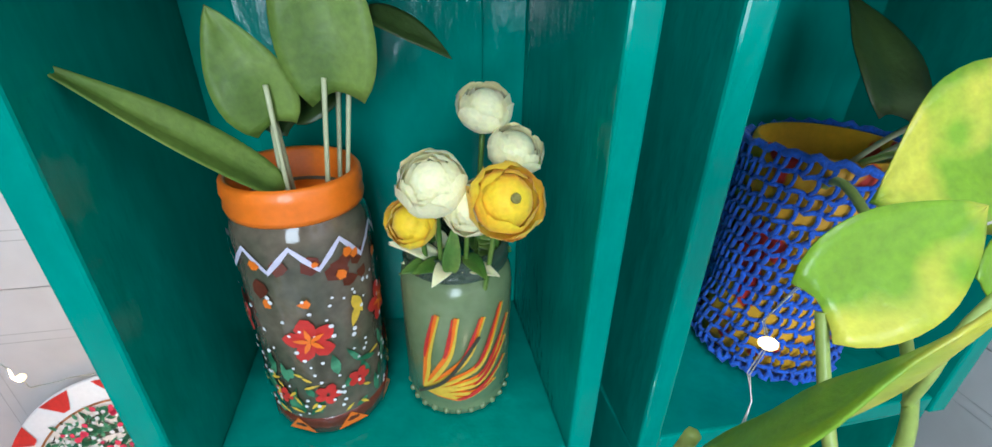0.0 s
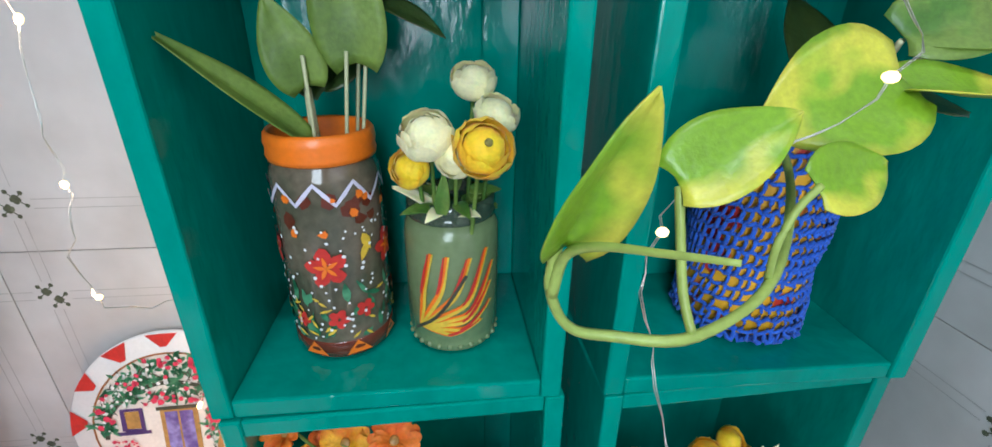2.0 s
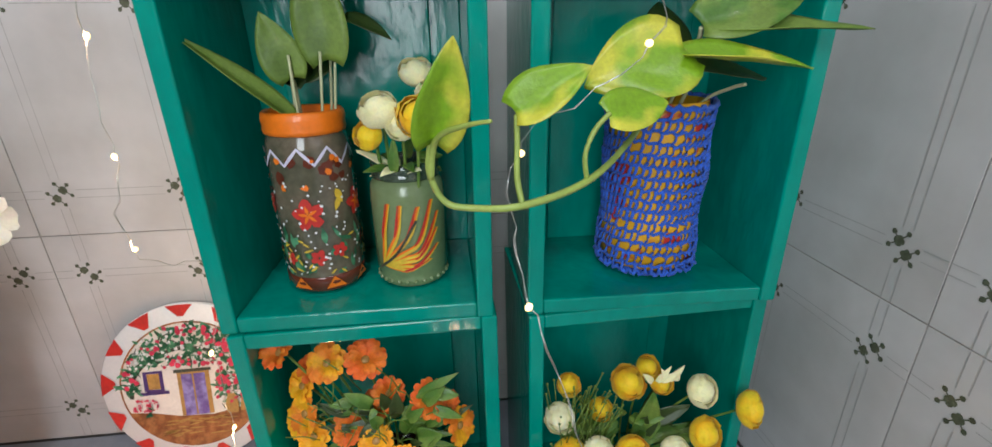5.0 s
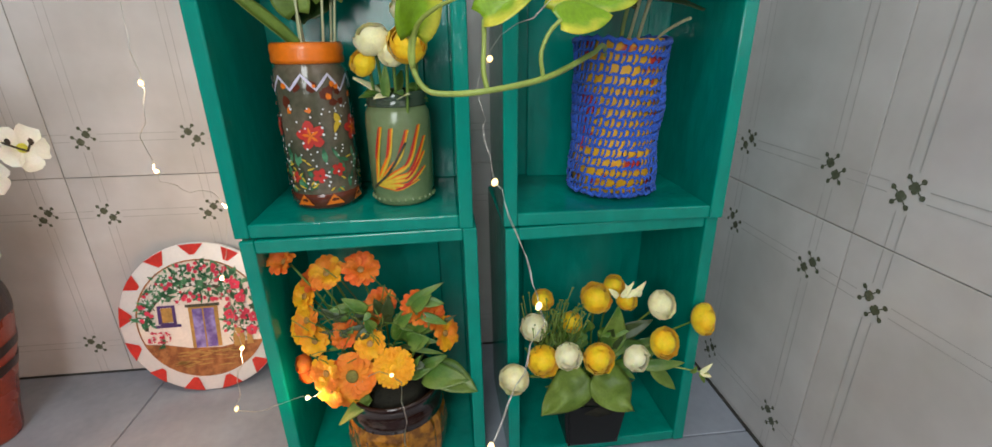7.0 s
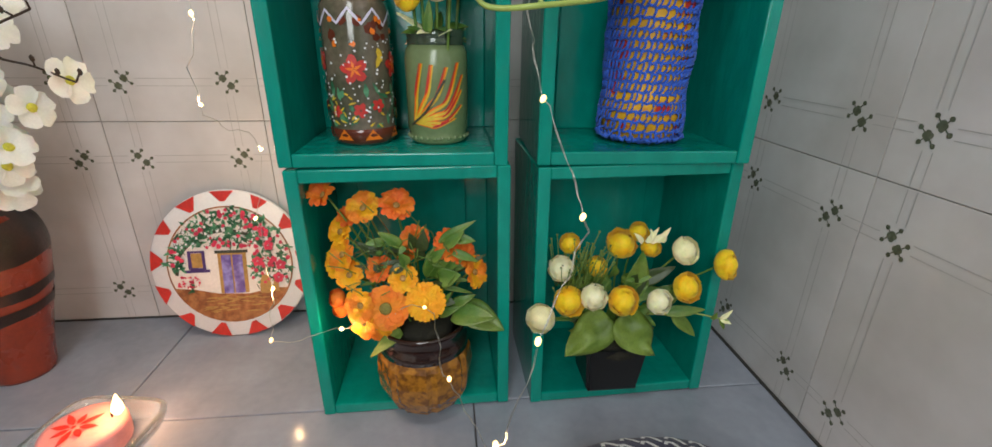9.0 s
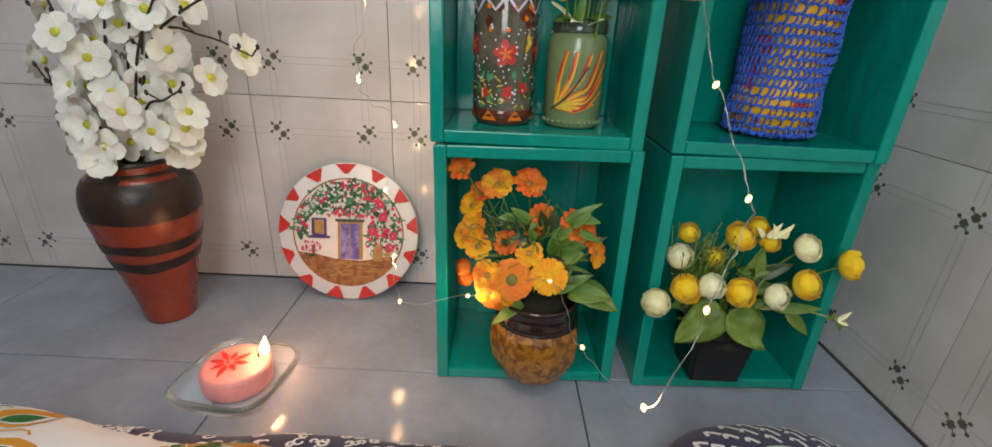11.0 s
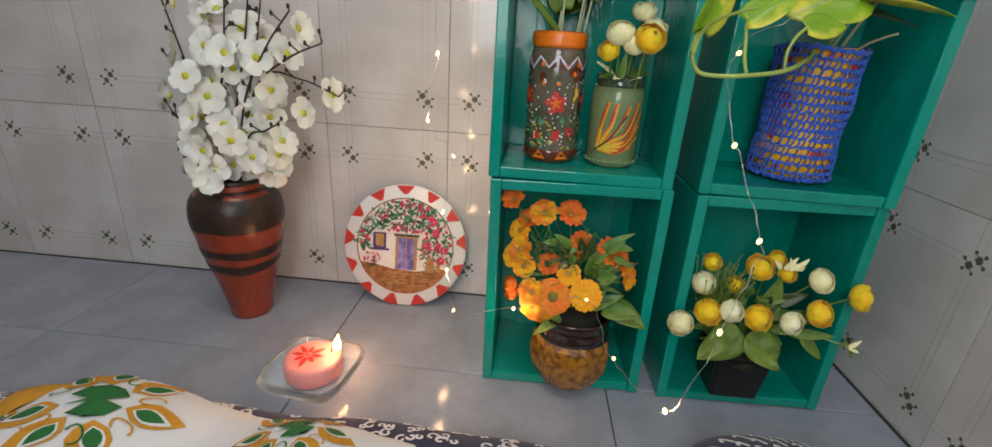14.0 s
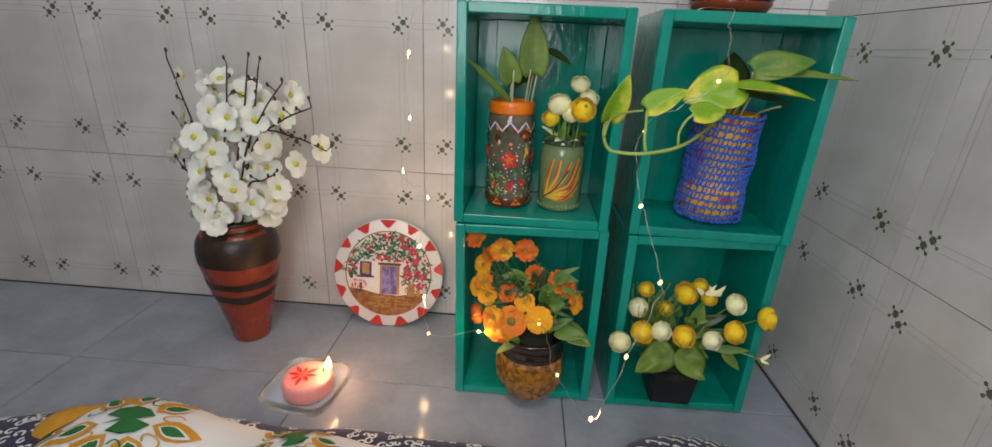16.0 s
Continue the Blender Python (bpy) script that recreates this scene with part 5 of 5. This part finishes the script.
# ---- string of fairy lights ----
def fairy_lights():
    e = thing("fairy_lights", pose(0, 0, 0), "silver wire string of warm white fairy lights draped over the crates", "string lights")
    pts = [(-0.02, 0.30, 0.572), (-0.10, 0.315, 0.572), (-0.13, 0.324, 0.503), (-0.127, 0.309, 0.418), (-0.141, 0.320, 0.337), (-0.118, 0.386, 0.278), (-0.127, 0.358, 0.203), (-0.117, 0.344, 0.117), (-0.092, 0.257, 0.104), (-0.014, 0.238, 0.127),
           (0.071, 0.222, 0.158), (0.094, 0.143, 0.137), (0.125, 0.065, 0.145), (0.149, 0.058, 0.233), (0.185, 0.107, 0.293), (0.162, 0.143, 0.364), (0.164, 0.184, 0.437), (0.229, 0.178, 0.493), (0.245, 0.215, 0.545), (0.25, 0.25, 0.571), (0.2, 0.29, 0.571)]
    pts = [(x + 0.0045, y, z - 0.003 if z < 0.56 else z - 0.0065) for x, y, z in pts]
    fine = spline(pts, 10)
    rnd = random.Random(3)
    wig = [p + Vector([0.0075 * noise.noise((p.x * 45 + s, p.y * 45, p.z * 45)) for s in (0, 9, 21)]) if i % 10 else p for i, p in enumerate(fine)]
    for s in (0, 1):
        tw = []
        for i, p in enumerate(wig):
            a = i * 0.9 + s * math.pi
            tw.append(p + Vector((math.cos(a), math.sin(a), 0)) * 0.0004)
        part("wire", tube(bmesh.new(), tw, 0.00021, 4), WIRE, e)
    bm = bmesh.new()
    lathe(bm, [(0, -0.0030), (0.0012, -0.0024), (0.0019, -0.0008), (0.0019, 0.001), (0.0012, 0.0024), (0, 0.0030)], 14)
    me = to_mesh("led_bulb", bm, BULB)
    for i, p in enumerate(pts[2:18]):
        part("led_bulb", me, None, e, at=pose(*p, 30 * i, 20, 0))
    for p in (pts[2], pts[3], pts[4], pts[5], pts[6], pts[7], pts[9], pts[12]):
        d = bpy.data.lights.new("led_glow", "POINT")
        d.energy, d.color, d.shadow_soft_size = 0.1, (1.0, 0.6, 0.32), 0.004
        new("led_glow", d).location = Vector(p) + Vector((0, -0.006, 0))
    return e


fairy_lights()


# ---- printed cushions on the floor ----
def pillow(name, label, cx, cy, rx, ry, h, turn, material, seed):
    """A plump cushion with a pinched edge; returns it and a map from its plan to its upper face."""
    e = thing(name, pose(cx, cy, 0.001, 0, 0, turn), label, "cushion")

    def height(u, v):
        d = (abs(u / rx) ** 2.6 + abs(v / ry) ** 2.6) ** (1 / 2.6)
        if d >= 1:
            return h * 0.42
        return h * (0.42 + 0.58 * (1 - d ** 2.2) ** 0.55) + 0.004 * noise.noise((u * 18 + seed, v * 18, 0)) * (1 - d)

    bm = bmesh.new()
    n, m = 56, 12
    for side in (1, 0):
        rows = []
        for i in range(m + 1):
            t = math.sin(i / m * math.pi / 2)
            row = []
            for k in range(n):
                a = 2 * math.pi * k / n
                q = (abs(math.cos(a)) ** 2.6 + abs(math.sin(a)) ** 2.6) ** (-1 / 2.6)
                u, v = rx * q * t * math.cos(a), ry * q * t * math.sin(a)
                z = height(u, v)
                row.append(bm.verts.new((u, v, z if side else max(0.0, h * 0.84 - z) * (0.0 if t < 0.75 else 1))))
            rows.append(row)
        for p, q in zip(rows, rows[1:]):
            for k in range(n):
                bm.faces.new((p[k], p[(k + 1) % n], q[(k + 1) % n], q[k]))
    bmesh.ops.remove_doubles(bm, verts=bm.verts, dist=1e-5)
    part("cover", bm, material, e)
    return e, height


def print_on(e, height, polys, material, layer, name, label=""):
    """Fabric print: polygons cut fine enough to follow the cushion."""
    bm = paint(polys, lambda u, v: (u, v, 0.0))
    bmesh.ops.triangulate(bm, faces=bm.faces[:])
    for _ in range(3):
        long_edges = [ed for ed in bm.edges if ed.calc_length() > 0.008]
        if long_edges:
            bmesh.ops.subdivide_edges(bm, edges=long_edges, cuts=1)
            bmesh.ops.triangulate(bm, faces=[f for f in bm.faces if len(f.verts) > 3])
    for v in bm.verts:
        v.co.z = height(v.co.x, v.co.y) + 0.0011 + 0.0005 * layer
    return part(name, bm, material, e, label)


def floral(e, height, centres, rnd):
    """A green star with mustard petals, green hearts and curling stalks round each centre."""
    for u0, v0, k in centres:
        star = [[(u0 + q * k * math.cos(i * 0.314), v0 + q * k * math.sin(i * 0.314)) for i, q in enumerate([0.029, 0.008] * 10)]]
        print_on(e, height, star, PRINT_GREEN, 2, "green_star", "deep green printed star")
        for i in range(7):
            a = i * 2 * math.pi / 7 + rnd.uniform(-0.15, 0.15)
            c, s = math.cos(a), math.sin(a)
            u, v = u0 + 0.031 * k * c, v0 + 0.031 * k * s
            print_on(e, height, [petal2(u, v, 0.06 * k, 0.037 * k, a + rnd.uniform(-0.25, 0.25))], MUSTARD, 0, "mustard_petal", "mustard yellow printed petal")
            print_on(e, height, [petal2(u + 0.008 * k * c, v + 0.008 * k * s, 0.041 * k, 0.021 * k, a)], CLOTH, 1, "white_petal")
            print_on(e, height, [petal2(u + 0.011 * k * c, v + 0.011 * k * s, 0.031 * k, 0.016 * k, a)], PRINT_GREEN, 2, "green_heart")
            curl = [(u0 + (0.05 + 0.012 * math.cos(q)) * k * math.cos(a + 0.45 + 0.16 * math.sin(q)), v0 + (0.05 + 0.012 * math.cos(q)) * k * math.sin(a + 0.45 + 0.16 * math.sin(q))) for q in [0.55 * w for w in range(9)]]
            print_on(e, height, strip2(curl, 0.0022 * k), PRINT_GREEN if i % 2 else MUSTARD, 2, "curled_stalk")


def printed_quilt():
    """White printed cotton spread over two bolsters on the floor."""
    e = thing("printed_quilt", pose(0, 0, 0.001), "white cotton quilt with mustard and green flower print on floor", "quilt")

    def edge(x):
        return 0.130 + 0.012 * math.cos((x + 0.4) * 13) - 0.9 * max(0, -0.505 - x) - 0.35 * max(0, x + 0.10)

    def height(u, v):
        ridge = 0.032 + 0.068 * math.exp(-((u + 0.412) / 0.1) ** 2) + 0.056 * math.exp(-((u + 0.19) / 0.082) ** 2)
        side = (1 - math.exp(-max(0, u + 0.575) / 0.03)) * (1 - math.exp(-max(0, -0.005 - u) / 0.03))
        d = edge(u) - v
        return 0.003 + ridge * side * (1 - math.exp(-max(0, d) / 0.032)) ** 0.8 + 0.004 * noise.noise((u * 16, v * 16, 5)) + 0.0018 * noise.noise((u * 55, v * 40, 9))

    bm = bmesh.new()
    nx, ny = 96, 40
    grid = []
    for i in range(nx + 1):
        x = -0.575 + 0.57 * i / nx
        row = []
        for j in range(ny + 1):
            y = edge(x) - 0.36 * (j / ny) ** 1.5
            row.append(bm.verts.new((x, y, max(0.002, height(x, y)))))
        grid.append(row)
    for p, q in zip(grid, grid[1:]):
        for j in range(ny):
            bm.faces.new((p[j], p[j + 1], q[j + 1], q[j]))
    r = bmesh.ops.extrude_edge_only(bm, edges=[ed for ed in bm.edges if ed.is_boundary])
    for v in r["geom"]:
        if isinstance(v, bmesh.types.BMVert):
            v.co.z = 0.0
    part("cover", bm, CLOTH, e)
    rnd = random.Random(5)
    floral(e, height, [(-0.392, 0.052, 0.84), (-0.512, 0.03, 0.66), (-0.465, -0.06, 0.76), (-0.30, -0.035, 0.74), (-0.205, 0.062, 0.66), (-0.39, -0.12, 0.8), (-0.17, -0.065, 0.8)], rnd)
    # band of green triangles towards the right-hand edge
    for i in range(5):
        for j in range(9):
            u, v = -0.088 + 0.014 * i, 0.122 - 0.005 * i - 0.0165 * j
            tri = []
            for w in (0.0066, 0.0034):
                tri += strip2([(u - w, v - w), (u + w, v - w), (u, v + w), (u - w, v - w)], 0.0016)
            print_on(e, height, tri, PRINT_GREEN, 1, "green_triangle")
    return e


printed_quilt()


def navy_cloth():
    """A folded navy cloth with white scrolls under the cushions."""
    e = thing("folded_cloth", pose(0, 0, 0.001), "folded navy cotton cloth with white scroll print lying on the floor", "cloth")
    rnd = random.Random(8)

    def edge(x):
        return 0.150 - 0.16 * max(0, x + 0.02) - 0.25 * max(0, -0.52 - x) + 0.003 * math.sin(x * 31)

    def height(u, v):
        d = edge(u) - v
        return 0.004 + 0.030 * (1 - math.exp(-max(0, d) / 0.022)) + 0.003 * noise.noise((u * 14, v * 14, 2))

    bm = bmesh.new()
    nx, ny = 70, 18
    grid = []
    for i in range(nx + 1):
        x = -0.66 + 0.80 * i / nx
        row = []
        for j in range(ny + 1):
            y = edge(x) - 0.36 * (j / ny) ** 1.6
            row.append(bm.verts.new((x, y, height(x, y) if 0 < i < nx else 0.001)))
        grid.append(row)
    for p, q in zip(grid, grid[1:]):
        for j in range(ny):
            bm.faces.new((p[j], p[j + 1], q[j + 1], q[j]))
    r = bmesh.ops.extrude_edge_only(bm, edges=[ed for ed in bm.edges if ed.is_boundary])
    for v in r["geom"]:
        if isinstance(v, bmesh.types.BMVert):
            v.co.z = 0.0
    part("cloth", bm, NAVY, e)
    polys = []
    for i in range(290):
        u = rnd.uniform(-0.64, 0.12)
        v = edge(u) - rnd.uniform(0.004, 0.10)
        r0 = rnd.uniform(0.004, 0.008)
        a0 = rnd.uniform(0, 6.3)
        pts = [(u + r0 * (1 - k / 14) * math.cos(a0 + k * 0.55), v + r0 * (1 - k / 14) * math.sin(a0 + k * 0.55)) for k in range(11)]
        polys += strip2(pts, 0.003)
    print_on(e, height, polys, CLOTH, 1, "white_scroll_print", "white printed scrolls")
    return e


navy_cloth()
oc, ho = pillow("orange_cushion", "small rust orange cushion behind the printed cushion", -0.505, 0.098, 0.06, 0.03, 0.05, 14, MUSTARD, 6)
rc, hr = pillow("round_cushion", "round navy and white patterned cushion on the floor", 0.27, 0.055, 0.105, 0.1, 0.075, 0, NAVY, 4)
polys = []
for ring in range(3):
    n = 26 - ring * 4
    for i in range(n):
        a = 2 * math.pi * i / n + 0.1 * ring
        r0 = 0.092 - 0.014 * ring
        polys += strip2([(r0 * math.cos(a + q * 0.05) * (1 - 0.05 * abs(q)), r0 * math.sin(a + q * 0.05) * (1 - 0.09 * abs(q - 0.5))) for q in (-1.6, -0.8, 0, 0.8, 1.6)], 0.0036)
print_on(rc, hr, polys, CLOTH, 0, "white_print", "white printed strokes")
seg = []
for i in range(10):
    for j in range(24):
        a0, a1, r0, r1 = 2 * math.pi * j / 24, 2 * math.pi * (j + 1) / 24, 0.0047 * i, 0.0047 * (i + 1)
        seg.append([(r0 * math.cos(a0), r0 * math.sin(a0)), (r1 * math.cos(a0), r1 * math.sin(a0)), (r1 * math.cos(a1), r1 * math.sin(a1)), (r0 * math.cos(a1) + 1e-6, r0 * math.sin(a1))])
print_on(rc, hr, seg, MINT, 1, "pale_centre", "pale mint centre")


# ---- tiles of the walls and the floor ----
def tile_mesh(name, w, h, material, th=0.006, bev=0.0012):
    """A tile in the xz plane that faces -y, its corner at the origin."""
    bm = boxed(0, w, 0, th, 0, h)
    es = [ed for ed in bm.edges if ed.verts[0].co.y < 1e-6 and ed.verts[1].co.y < 1e-6]
    bmesh.ops.bevel(bm, geom=es, offset=bev, segments=1, affect="EDGES")
    me = to_mesh(name, bm, material, False)
    me.materials.append(GROUT)
    for f in me.polygons:
        f.material_index = 0 if f.normal.y < -0.99 or material is not WALL_TILE else 1
    return me


def motif_polys(u, v, su, sv, rnd):
    """Two clover heads along the tile's diagonal, and six small buds on stalks round them."""
    a = math.atan2(sv, su)
    c, s = math.cos(a), math.sin(a)
    at = lambda p, q: (u + p * c - q * s, v + p * s + q * c)
    out = []
    for side in (-1, 1):
        for k in range(4):
            t = a + math.pi / 4 + k * math.pi / 2
            x, y = at(side * 0.0062, 0)
            out.append(blob2(x + 0.0022 * math.cos(t), y + 0.0022 * math.sin(t), 0.0028, 8, 0.12, rnd=rnd))
        for p, q in ((0.0148, 0.0), (0.0073, 0.0098), (0.0073, -0.0098)):
            out.append(blob2(*at(side * p, q), 0.0023, 8, 0.15, rnd=rnd))
            out += strip2([at(side * 0.0062, 0), at(side * (p + 0.0062) / 2, q * 0.45), at(side * p, q)], 0.0011)
    return out


def tile_print(w, h, mu, mv):
    marks, lines = [], []
    rnd = random.Random(int(h * 10000))
    for u in (mu, w - mu):
        for v in (mv, h - mv):
            marks += motif_polys(u, v, w / 2 - u, (h / 2 - v) * (w / h), rnd)
    gap = 0.0165
    for off in (-0.0045, 0.0045):
        for v in (mv, h - mv):
            for p, q in ((0.0006, mu - gap), (mu + gap, w - mu - gap), (w - mu + gap, w - 0.0006)):
                lines += strip2([(p, v + off), ((p + q) / 2, v + off), (q, v + off)], 0.0008)
        for u in (mu, w - mu):
            for p, q in ((0.0006, mv - gap), (mv + gap, h - mv - gap), (h - mv + gap, h - 0.0006)):
                lines += strip2([(u + off, p), (u + off, (p + q) / 2), (u + off, q)], 0.0008)
    place = lambda u, v: (u, -0.0004, v)
    return to_mesh("flower_print", paint(marks, place), MOTIF, False), to_mesh("line_print", paint(lines, place), LINE, False)


def tile_run(wall, joints, place, w, rows, mu, mv):
    """One wall's tiles: place(j, z) gives the pose of the tile that starts at joint j."""
    for z0, z1 in rows:
        tm = tile_mesh("wall_tile", w - 0.0008, z1 - z0 - 0.0008, WALL_TILE, 0.006, 0.0003)
        pm, lm = tile_print(w - 0.0012, z1 - z0 - 0.0012, mu, mv)
        for j in joints:
            t = part("wall_tile", tm, None, wall, at=place(j, z0 + 0.0006))
            part("flower_print", pm, None, t)
            part("line_print", lm, None, t)


ROWS_BACK = [(0.0, 0.292), (0.292, 0.587), (0.587, 0.882), (0.882, 1.177)]
ROWS_RIGHT = [(-0.002, 0.285), (0.285, 0.576), (0.576, 0.867), (0.867, 1.158)]
tile_run(wall_back, [-0.139 + 0.2 * k for k in range(-7, 4)], lambda x, z: pose(x + 0.0008, YB - 0.002, z), 0.2, ROWS_BACK, 0.0365, 0.0485)
tile_run(wall_right, [0.1995 + 0.1985 * k for k in range(-8, 2)], lambda y, z: pose(XR - 0.002, y + 0.1977, z, 0, 0, -90), 0.1985, ROWS_RIGHT, 0.036, 0.048)
for wall, b in ((wall_back, (XL - 0.05, XR, YB - 0.002, YB + 0.004, 1.18, ZC)), (wall_right, (XR - 0.002, XR + 0.004, YF, YB - 0.003, 1.16, ZC))):
    part("upper_glaze", boxed(*b), WALL_TILE, wall, smooth=False)
fm = tile_mesh("floor_tile", 0.4012, 0.4012, FLOOR_TILE, 0.006, 0.001)
for i in range(-4, 2):
    for j in range(-4, 2):
        part("floor_tile", fm, None, floor, at=pose(0.124 + 0.4027 * i + 0.0007, 0.2605 + 0.4027 * j + 0.0007, 0, -90, 0, 0))
